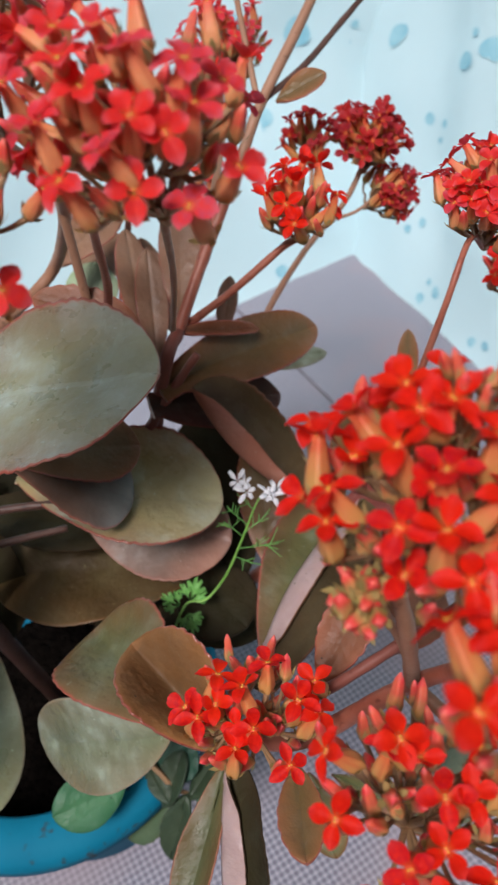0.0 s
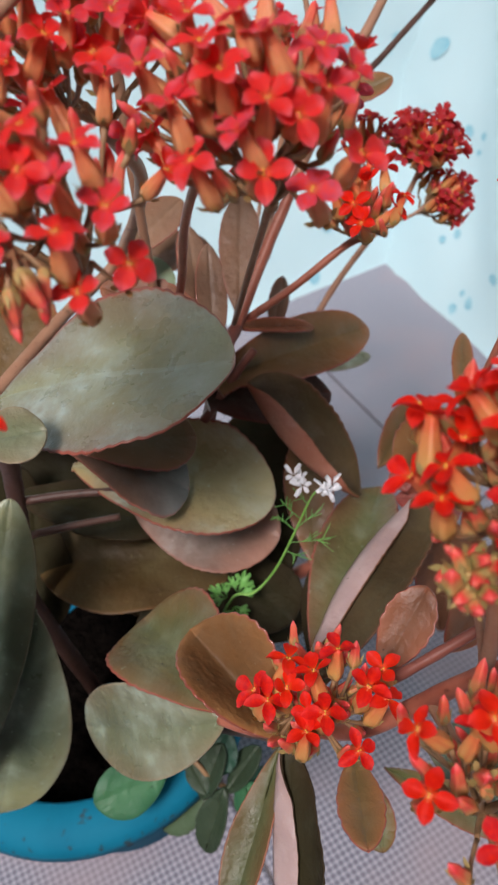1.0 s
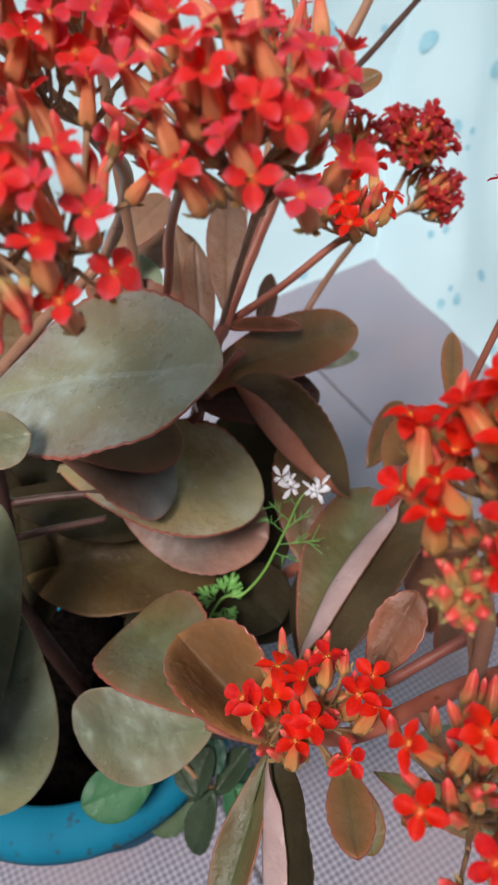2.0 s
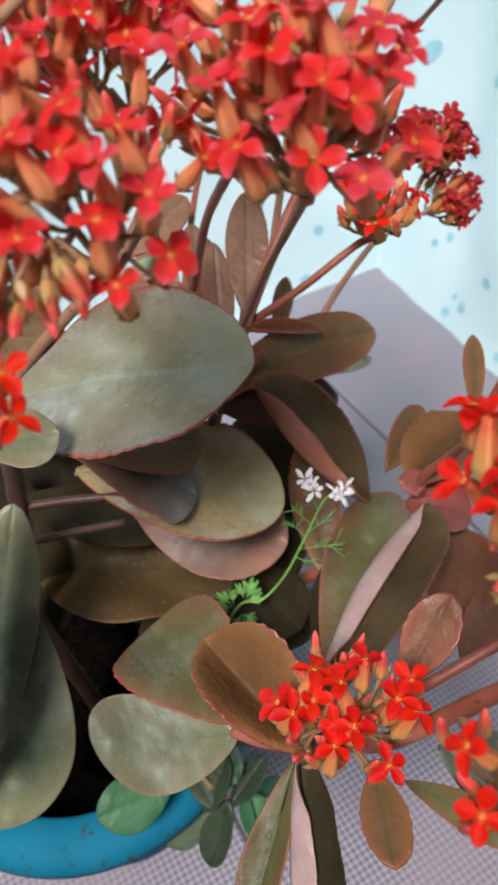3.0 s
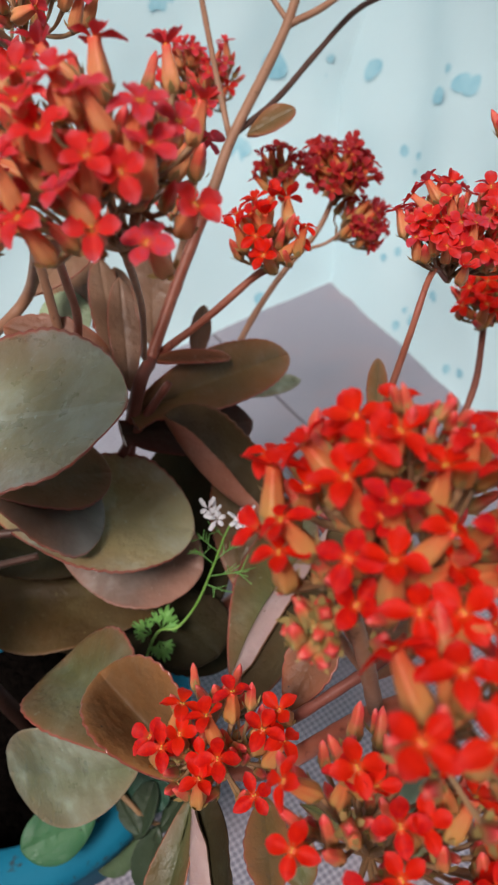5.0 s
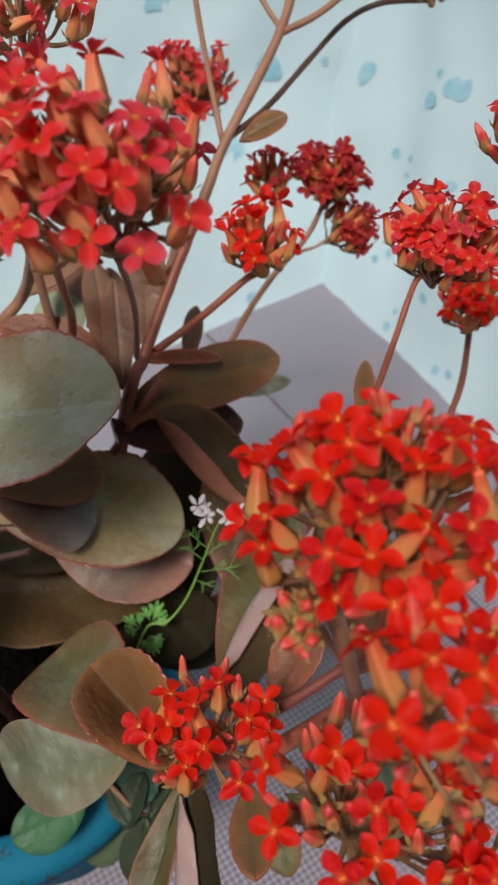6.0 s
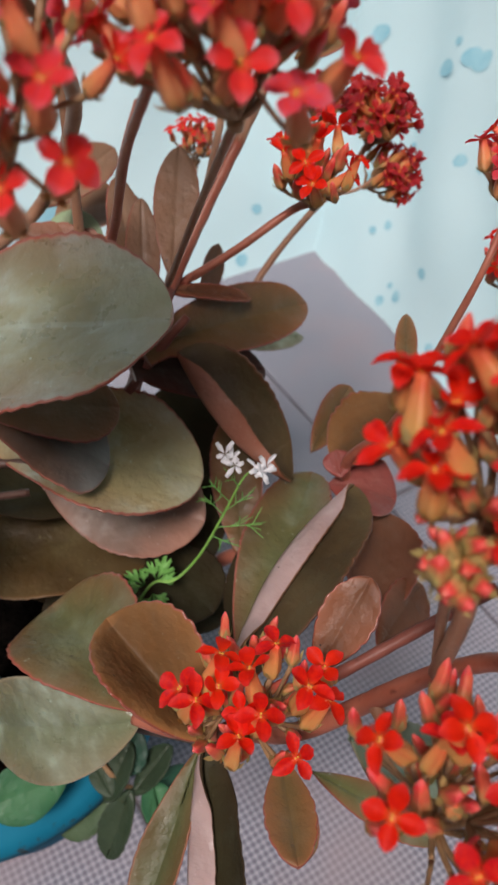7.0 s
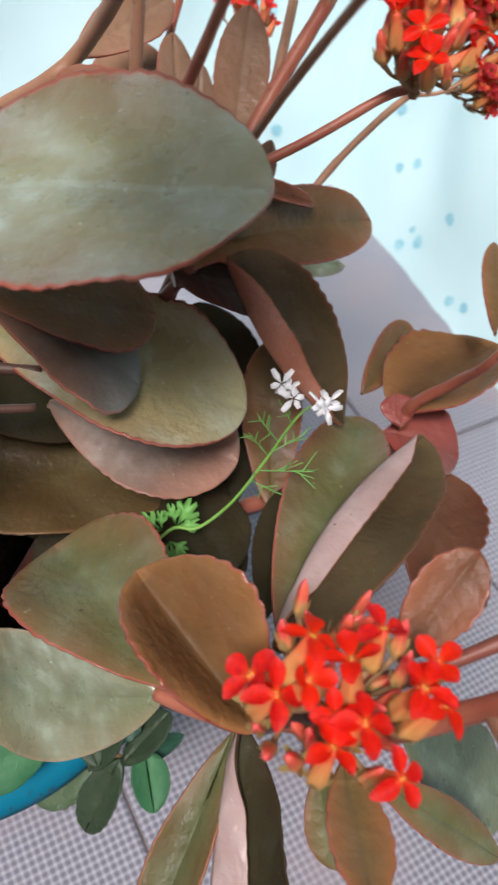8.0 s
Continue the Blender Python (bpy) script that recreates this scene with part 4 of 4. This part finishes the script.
leaf(plant, "tan", (-0.028, 0.386, 0.312), (-0.030, 0.432, 0.349), (0.35, -0.55, 0.75), 0.017, cup=0.4, wide=0.55, seed=72, tooth=0.01)
leaf(plant, "rust", (-0.026, 0.362, 0.352), (-0.072, 0.372, 0.366), (0.05, -0.45, 0.89), 0.024, cup=0.5, wide=0.5, seed=73, tooth=0.08)
leaf(plant, "pale", (-0.000, 0.482, 0.224), (0.060, 0.505, 0.211), (0.29, -0.24, 0.93), 0.018, cup=0.1, wide=0.6, seed=33)
leaf(plant, "tan", (-0.015, 0.402, 0.324), (-0.013, 0.460, 0.361), (0.09, -0.54, 0.84), 0.022, cup=0.25, wide=0.58, seed=34)
leaf(plant, "shade_dark", (0.002, 0.338, 0.192), (-0.022, 0.430, 0.234), (0.02, -0.42, 0.91), 0.055, cup=0.4, wide=0.6, seed=35)
leaf(plant, "pale", (-0.094, 0.258, 0.382), (-0.070, 0.268, 0.378), (0.25, -0.14, 0.96), 0.024, cup=0.15, wide=0.6, seed=36)
leaf(plant, "sage", (-0.112, 0.274, 0.259), (-0.142, 0.216, 0.169), (0.26, -0.85, 0.46), 0.055, cup=0.15, bend=0.03, wide=0.6, seed=37, tooth=0.005)
leaf(plant, "jade", (-0.135, 0.203, 0.240), (-0.117, 0.279, 0.345), (0.38, -0.78, 0.50), 0.034, cup=0.8, fold=0.2, seed=38, wide=0.5, tooth=0.012)
leaf(plant, "shade_dark", (0.014, 0.270, 0.214), (0.025, 0.337, 0.213), (-0.28, 0.06, 0.96), 0.021, cup=0.4, seed=64)
leaf(plant, "sage", (-0.141, 0.214, 0.210), (-0.116, 0.303, 0.304), (0.36, -0.73, 0.59), 0.035, cup=0.4, seed=65, tooth=0.006)
leaf(plant, "tan", (-0.076, 0.420, 0.350), (-0.044, 0.458, 0.361), (0.26, -0.45, 0.85), 0.023, cup=0.5, seed=50, under=PINK)
leaf(plant, "tan", (-0.076, 0.449, 0.329), (-0.044, 0.468, 0.330), (0.13, -0.25, 0.96), 0.034, cup=0.3, seed=51)
leaf(plant, "tan", (-0.027, 0.430, 0.297), (-0.043, 0.480, 0.327), (0.15, -0.47, 0.87), 0.017, cup=0.4, seed=52)
leaf(plant, "pistachio", (-0.067, 0.417, 0.310), (-0.065, 0.452, 0.332), (0.10, -0.51, 0.85), 0.029, cup=0.2, seed=53, tooth=0.01)
leaf(plant, "tan", (-0.032, 0.386, 0.317), (-0.042, 0.447, 0.352), (0.49, -0.36, 0.79), 0.020, cup=0.5, seed=54)
leaf(plant, "tan", (-0.003, 0.447, 0.275), (0.005, 0.481, 0.295), (0.44, -0.51, 0.74), 0.013, cup=0.3, seed=55)
# near-black leaves that fill the shaded gaps low in the plant
leaf(plant, "shade_dark", (-0.144, 0.350, 0.254), (-0.062, 0.348, 0.227), (0.31, 0.04, 0.95), 0.043, cup=0.3, seed=56)
leaf(plant, "shade_dark", (-0.150, 0.358, 0.220), (-0.061, 0.333, 0.169), (0.39, -0.34, 0.85), 0.041, cup=0.2, seed=57)
leaf(plant, "shade_dark", (-0.069, 0.360, 0.197), (0.009, 0.309, 0.178), (0.25, 0.01, 0.97), 0.059, cup=0.2, seed=58)
leaf(plant, "shade_dark", (-0.141, 0.345, 0.220), (-0.161, 0.362, 0.268), (0.52, -0.71, 0.47), 0.039, cup=0.2, seed=59)
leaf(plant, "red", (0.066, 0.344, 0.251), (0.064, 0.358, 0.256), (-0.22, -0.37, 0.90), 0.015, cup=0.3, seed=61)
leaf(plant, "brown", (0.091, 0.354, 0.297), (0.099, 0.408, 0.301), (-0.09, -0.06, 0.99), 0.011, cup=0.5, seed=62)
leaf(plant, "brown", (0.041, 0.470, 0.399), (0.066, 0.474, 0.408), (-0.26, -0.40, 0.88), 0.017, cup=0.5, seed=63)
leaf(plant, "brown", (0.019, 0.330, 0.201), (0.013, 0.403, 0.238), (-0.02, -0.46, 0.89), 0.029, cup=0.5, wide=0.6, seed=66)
leaf(plant, "shade_dark", (-0.132, 0.348, 0.250), (-0.136, 0.302, 0.190), (0.44, -0.73, 0.53), 0.042, cup=0.3, seed=67)
leaf(plant, "shade_dark", (-0.058, 0.345, 0.194), (-0.056, 0.289, 0.173), (-0.01, -0.35, 0.94), 0.054, cup=0.3, seed=68)
leaf(plant, "shade_dark", (-0.187, 0.363, 0.216), (-0.106, 0.396, 0.224), (0.09, -0.43, 0.90), 0.061, cup=0.2, seed=69, wide=0.62)

# flower heads
flower_cluster(plant, (0.020, 0.204, 0.305), 0.028, [(0.003, 0.195, 0.325), (0.010, 0.206, 0.331), (0.018, 0.201, 0.332), (0.026, 0.209, 0.331), (0.021, 0.189, 0.328), (0.015, 0.185, 0.324), (0.031, 0.182, 0.317), (0.040, 0.206, 0.323), (0.041, 0.197, 0.321), (0.035, 0.198, 0.327)], 34, (0.1, -0.15, 1), 152, "head of small red four-petalled flowers and buds", spread=1.5, drop=0.012, open_share=0.04, facing=0.6, inner=0.4, apart=0.005, size=1.05)
flower_cluster(plant, (0.066, 0.158, 0.346), 0.035, [(0.043, 0.161, 0.377), (0.044, 0.147, 0.374), (0.059, 0.137, 0.372), (0.067, 0.140, 0.374), (0.068, 0.149, 0.379), (0.060, 0.161, 0.382), (0.078, 0.160, 0.377), (0.087, 0.158, 0.369), (0.092, 0.148, 0.356), (0.091, 0.145, 0.351), (0.086, 0.137, 0.346), (0.078, 0.136, 0.364)], 62, (0.2, -0.1, 1), 149, "head of small red four-petalled flowers and buds", spread=1.4, apart=0.005, drop=0.016, open_share=0.08, inner=0.35, facing=0.6)
flower_cluster(plant, (0.104, 0.148, 0.338), 0.028, [(0.088, 0.140, 0.364), (0.104, 0.136, 0.358), (0.112, 0.152, 0.360)], 40, (0.3, -0.2, 1), 249, "head of small red four-petalled flowers and buds", spread=1.7, drop=0.016, open_share=0.2, inner=0.35, facing=0.5, apart=0.005)
flower_cluster(plant, (0.077, 0.199, 0.447), 0.013, [], 12, (0.1, 0.1, 1), 250, "tuft of pinkish unopened flower buds", spread=0.9, drop=0.012, open_share=-0.3, inner=0.6, facing=0.2, apart=0.003, size=0.7, rose=True)
flower_cluster(plant, (0.011, 0.265, 0.481), 0.033, [(-0.004, 0.239, 0.495), (-0.001, 0.234, 0.485), (0.014, 0.232, 0.482), (0.024, 0.235, 0.476), (0.022, 0.235, 0.492), (0.016, 0.235, 0.496), (0.010, 0.233, 0.491), (0.003, 0.243, 0.505), (0.011, 0.246, 0.509), (0.028, 0.240, 0.495), (0.027, 0.244, 0.502), (-0.011, 0.248, 0.500), (0.016, 0.243, 0.506), (0.035, 0.242, 0.480)], 66, (-0.1, 0.05, 1), 84, "head of small red four-petalled flowers and buds", spread=1.8, drop=0.022, open_share=0.42, facing=0.3, apart=0.0048, inner=0.5, rose=True)
flower_cluster(plant, (-0.040, 0.241, 0.475), 0.033, [(-0.047, 0.221, 0.500), (-0.039, 0.227, 0.505), (-0.031, 0.216, 0.494), (-0.021, 0.223, 0.495), (-0.017, 0.219, 0.484), (-0.046, 0.212, 0.488), (-0.040, 0.209, 0.482), (-0.026, 0.212, 0.483), (-0.025, 0.212, 0.469), (-0.015, 0.220, 0.470), (-0.055, 0.212, 0.475), (-0.039, 0.217, 0.497), (-0.030, 0.222, 0.500)], 50, (-0.3, 0, 1), 85, "head of small red four-petalled flowers and buds", spread=1.8, drop=0.022, open_share=0.42, facing=0.3, apart=0.0048, inner=0.5, rose=True)
flower_cluster(plant, (-0.037, 0.298, 0.490), 0.033, [(-0.025, 0.268, 0.497), (-0.015, 0.275, 0.499), (-0.035, 0.267, 0.502), (-0.045, 0.266, 0.497), (-0.051, 0.270, 0.502), (-0.029, 0.269, 0.505), (-0.020, 0.273, 0.504), (-0.038, 0.271, 0.510), (-0.059, 0.273, 0.496)], 44, (-0.2, 0.05, 1), 134, "head of small red four-petalled flowers and buds", spread=1.7, drop=0.022, open_share=0.42, facing=0.3, apart=0.0048, inner=0.5, rose=True)
flower_cluster(plant, (-0.058, 0.203, 0.450), 0.014, [(-0.046, 0.196, 0.462), (-0.045, 0.191, 0.455)], 9, (0.75, -0.35, 0.55), 86, "small head of red flowers and pink buds", rose=False, size=0.85, facing=0.4, open_share=0.0)
flower_cluster(plant, (-0.036, 0.208, 0.474), 0.012, [], 8, (0.25, -0.55, -0.6), 187, "hanging tuft of pink flower buds", spread=0.9, size=0.85, facing=0.0, open_share=-0.6, inner=0.5, apart=0.004, rose=True)
flower_cluster(plant, (-0.050, 0.212, 0.469), 0.016, [], 14, (-0.15, -0.5, -0.5), 188, "hanging tuft of pink flower buds", spread=1.2, size=0.9, facing=0.0, open_share=-0.4, inner=0.4, apart=0.004, rose=True)
flower_cluster(plant, (0.074, 0.197, 0.421), 0.034, [(0.046, 0.208, 0.437), (0.047, 0.200, 0.441), (0.054, 0.198, 0.449), (0.066, 0.192, 0.454), (0.048, 0.186, 0.440), (0.047, 0.182, 0.435), (0.060, 0.174, 0.442), (0.068, 0.172, 0.443), (0.072, 0.193, 0.455), (0.069, 0.180, 0.450), (0.079, 0.185, 0.453), (0.079, 0.175, 0.447), (0.088, 0.176, 0.445), (0.080, 0.166, 0.434), (0.072, 0.166, 0.435), (0.091, 0.172, 0.437), (0.091, 0.187, 0.449), (0.086, 0.192, 0.453), (0.061, 0.186, 0.451), (0.076, 0.163, 0.427)], 96, (0.25, 0, 1), 77, "head of small red four-petalled flowers and buds", spread=1.8, drop=0.022, open_share=0.3, apart=0.0052, facing=0.42)
flower_cluster(plant, (0.079, 0.152, 0.419), 0.024, [(0.068, 0.141, 0.437), (0.079, 0.139, 0.439), (0.066, 0.157, 0.438), (0.076, 0.150, 0.442), (0.084, 0.147, 0.441)], 24, (0.2, -0.3, 1), 78, "head of small red four-petalled flowers and buds", spread=1.3, open_share=0.3)
flower_cluster(plant, (0.087, 0.505, 0.357), 0.022, [], 76, (0.05, 0.1, 1), 71, "far head of dull red flowers on a thin stalk", spread=1.7, size=1.0, apart=0.0042, open_share=0.9, inner=0.55, facing=0.2, dull=True)
flower_cluster(plant, (0.099, 0.497, 0.330), 0.017, [], 52, (0.75, -0.1, 0.5), 171, "far tuft of dull red flowers hanging over", spread=1.6, size=0.85, apart=0.0040, open_share=0.9, inner=0.45, facing=0.0, dull=True)
flower_cluster(plant, (0.049, 0.411, 0.372), 0.023, [], 30, (0, -0.1, 1), 72, "head of small red four-petalled flowers and buds", spread=1.3, size=1.2, open_share=0.6, inner=0.45, apart=0.0055)
flower_cluster(plant, (0.118, 0.347, 0.402), 0.026, [], 90, (0.1, 0, 1), 73, "head of small red four-petalled flowers and buds", spread=1.45, size=0.9, open_share=0.8, inner=0.5, apart=0.0042, rose=True)
flower_cluster(plant, (0.161, 0.438, 0.306), 0.025, [], 30, (0, -0.1, 1), 74, "head of small red four-petalled flowers and buds", spread=1.3, size=1.2, open_share=0.8, inner=0.55, apart=0.0055)
flower_cluster(plant, (0.012, 0.570, 0.383), 0.036, [], 90, (0, 0, 1), 75, "head of small red four-petalled flowers and buds", spread=1.4, size=0.95, open_share=0.6, inner=0.35, apart=0.0055, rose=True)
flower_cluster(plant, (-0.032, 0.376, 0.488), 0.034, [], 44, (-0.2, 0, 1), 76, "head of small red four-petalled flowers and buds", spread=1.7, open_share=0.5, rose=True)
flower_cluster(plant, (0.152, 0.556, 0.443), 0.022, [], 34, (0.1, 0.1, 1), 77, "head of pale pinkish flower buds", spread=1.9, open_share=0.2, rose=True, drop=0.012)
flower_cluster(plant, (0.141, 0.336, 0.447), 0.020, [], 30, (0, 0, 1), 78, "head of pale pinkish flower buds", spread=1.6, open_share=0.05, rose=True, apart=0.005)
flower_cluster(plant, (-0.011, 0.571, 0.311), 0.018, [], 30, (0, 0, 1), 79, "head of small red four-petalled flowers and buds", spread=1.5, size=0.8, open_share=0.6, apart=0.005, rose=True)
flower_cluster(plant, (0.053, 0.175, 0.419), 0.0085, [], 14, (-0.35, -0.45, 0.5), 80, "cluster of greenish unopened flower buds", spread=2.0, open_share=-0.5, drop=0.008, apart=0.0036, size=1.15, green=True)
flower_cluster(plant, (0.055, 0.491, 0.369), 0.014, [], 24, (-0.1, 0.1, 1), 81, "far head of dull red flowers on a thin stalk", spread=1.6, size=0.85, apart=0.0042, open_share=0.9, inner=0.45, dull=True)



# ---- trailing succulent at the pot's rim ----
sprig = tagged(new("succulent_sprig"), "small trailing succulent with dark green leaves over the pot rim", "succulent")
sprig.location = (-0.085, 0.285, 0.092)
bpy.context.view_layer.update()
stem(sprig, [(-0.085, 0.285, 0.088), (-0.066, 0.266, 0.137), (-0.052, 0.254, 0.136), (-0.044, 0.248, 0.128), (-0.034, 0.246, 0.120)], [0.0018, 0.0016, 0.0014, 0.0012], TWIG, "stem", "pale woody creeping stem")
leaf(sprig, "moss", (-0.050, 0.252, 0.112), (-0.075, 0.233, 0.096), (-0.35, -0.45, 0.82), 0.026, cup=0.35, wide=0.55, seed=112, tooth=0.05, thick=0.0026)
leaf(sprig, "bronze", (-0.037, 0.245, 0.126), (-0.050, 0.222, 0.095), (-0.40, -0.55, 0.73), 0.021, cup=0.7, fold=0.15, wide=0.55, seed=113, tooth=0.05, thick=0.0026)
leaf(sprig, "bronze", (-0.050, 0.240, 0.122), (-0.037, 0.262, 0.142), (-0.45, -0.35, 0.82), 0.020, cup=0.6, fold=0.1, wide=0.55, seed=114, tooth=0.05, thick=0.0026)
leaf(sprig, "teal", (-0.052, 0.251, 0.128), (-0.034, 0.269, 0.144), (-0.20, -0.40, 0.89), 0.030, cup=0.3, wide=0.58, seed=115, tooth=0.05, thick=0.0026)
leaf(sprig, "bronze", (-0.036, 0.243, 0.122), (-0.017, 0.262, 0.138), (-0.50, -0.10, 0.86), 0.018, cup=0.5, wide=0.58, seed=116, tooth=0.05, thick=0.0026)
leaf(sprig, "green", (-0.027, 0.250, 0.121), (-0.020, 0.226, 0.115), (0.20, -0.45, 0.87), 0.020, cup=0.6, fold=0.25, wide=0.45, seed=117, tooth=0.03, thick=0.0022)
leaf(sprig, "teal", (-0.030, 0.247, 0.120), (-0.010, 0.262, 0.112), (0.10, -0.40, 0.91), 0.010, cup=0.7, wide=0.42, seed=118, tooth=0.02, thick=0.002)
leaf(sprig, "bronze", (-0.060, 0.262, 0.134), (-0.046, 0.240, 0.128), (0.10, -0.45, 0.89), 0.012, cup=0.4, wide=0.55, seed=119, tooth=0.02, thick=0.0022)


# ---- coriander seedling ----
coriander = tagged(new("coriander_seedling"), "slender green coriander seedling with two small white flower heads", "seedling")
coriander.location = (-0.06, 0.31, 0.10)
bpy.context.view_layer.update()
bm = bmesh.new()
sweep(bm, [(-0.06, 0.31, 0.10), (-0.04, 0.306, 0.18), (-0.025, 0.304, 0.220), (-0.014, 0.303, 0.225), (-0.002, 0.306, 0.240), (0.008, 0.312, 0.259), (0.017, 0.318, 0.278), (0.021, 0.318, 0.285)], [0.0006, 0.0007, 0.0006, 0.0004], 7, 6)
part("stem", bm, GREENSTEM, coriander).matrix_world = Matrix.Identity(4)


def lobed_leaf(place, way, normal, size):
    """A small flat leaf of three toothed lobes."""
    bm = bmesh.new()
    for turn, k in ((-0.8, 0.75), (0, 1.0), (0.8, 0.75)):
        m = Matrix.Rotation(turn, 4, "Z")
        pts = [(0, 0), (-0.08, 0.34), (-0.30, 0.50), (-0.40, 0.66), (-0.30, 0.76), (-0.16, 0.62), (-0.17, 0.90), (-0.08, 1.0), (0, 0.74), (0.08, 1.0), (0.17, 0.90), (0.16, 0.62), (0.30, 0.76), (0.40, 0.66), (0.30, 0.50), (0.08, 0.34)]
        ring = [bm.verts.new(m @ Vector((x * size * k, y * size * k, 0.0012 * math.sin(7 * x)))) for x, y in pts]
        c = bm.verts.new(m @ Vector((0, 0.5 * size * k, 0.0006)))
        for a, b in zip(ring, ring[1:] + ring[:1]):
            bm.faces.new((c, b, a))
    ob = part("leaf", bm, FRESH, coriander)
    s = ob.modifiers.new("thickness", "SOLIDIFY")
    s.thickness = 0.0004
    y, nrm = Vector(way).normalized(), Vector(normal)
    x = y.cross(nrm).normalized()
    ob.matrix_world = Matrix.Translation(place) @ Matrix((x, y, x.cross(y))).transposed().to_4x4()


lobed_leaf((-0.0225, 0.3045, 0.2225), (0.45, 0.5, 0.7), (0.1, -0.7, 0.7), 0.0135)
lobed_leaf((-0.028, 0.303, 0.221), (-0.75, 0.35, 0.35), (0, -0.7, 0.7), 0.011)
lobed_leaf((-0.024, 0.301, 0.217), (0.25, -0.6, -0.55), (0, -0.7, 0.7), 0.011)


def feather(points):
    bm = bmesh.new()
    for line in points:
        sweep(bm, line, [0.00028, 0.00016], 5, 4)
    part("feathery_leaf", bm, FRESH, coriander).matrix_world = Matrix.Identity(4)


rngf = random.Random(5)


def fan(base, way, length, count):
    base, way = Vector(base), Vector(way).normalized()
    lines = [[base, base + way * length * 0.5, base + way * length]]
    for k in range(count):
        p = base + way * length * (0.35 + 0.6 * k / count)
        q = (way + 0.9 * Vector((rngf.uniform(-1, 1), rngf.uniform(-1, 1), rngf.uniform(-1, 1)))).normalized()
        lines.append([p, p + q * length * 0.22, p + q * length * 0.42])
    feather(lines)


fan((0.006, 0.311, 0.255), (0.9, -0.2, 0.35), 0.022, 8)
fan((0.012, 0.315, 0.268), (-0.6, 0.3, 0.55), 0.012, 7)
fan((0.004, 0.310, 0.250), (0.55, -0.35, 0.1), 0.012, 6)
fan((0.016, 0.317, 0.276), (-0.5, 0.1, 0.8), 0.010, 5)
fan((0.009, 0.313, 0.262), (-0.5, 0.2, 0.5), 0.012, 6)
fan((0.010, 0.313, 0.264), (0.7, 0.2, 0.5), 0.014, 7)


def white_head(centre, seed):
    rng = random.Random(seed)
    bm = bmesh.new()
    centre = Vector(centre)
    for k in range(3):
        c = centre + 0.0034 * Vector((rng.uniform(-1, 1), rng.uniform(-1, 1), rng.uniform(-0.3, 0.5)))
        up = (Vector((0, -0.55, 0.8)) + 0.6 * Vector((rng.uniform(-1, 1), rng.uniform(-1, 1), rng.uniform(-1, 1)))).normalized()
        x = up.orthogonal().normalized()
        y = up.cross(x)
        for j in range(5):
            a = 2 * math.pi * j / 5 + k
            d, e = math.cos(a) * x + math.sin(a) * y, -math.sin(a) * x + math.cos(a) * y
            L = 0.0047 * (1.35 if j < 2 else 0.85)
            p = [c + d * 0.0003, c + d * 0.5 * L + e * 0.0012 + up * 0.0004, c + d * L + e * 0.0008, c + d * L - e * 0.0008, c + d * 0.5 * L - e * 0.0012 + up * 0.0004]
            bm.faces.new([bm.verts.new(q) for q in p])
    ob = part("white_flower", bm, WHITE, coriander, "small white flower head")
    ob.matrix_world = Matrix.Identity(4)
    s = ob.modifiers.new("thickness", "SOLIDIFY")
    s.thickness = 0.00015


white_head((0.0125, 0.3205, 0.289), 1)
white_head((0.0245, 0.3160, 0.288), 2)
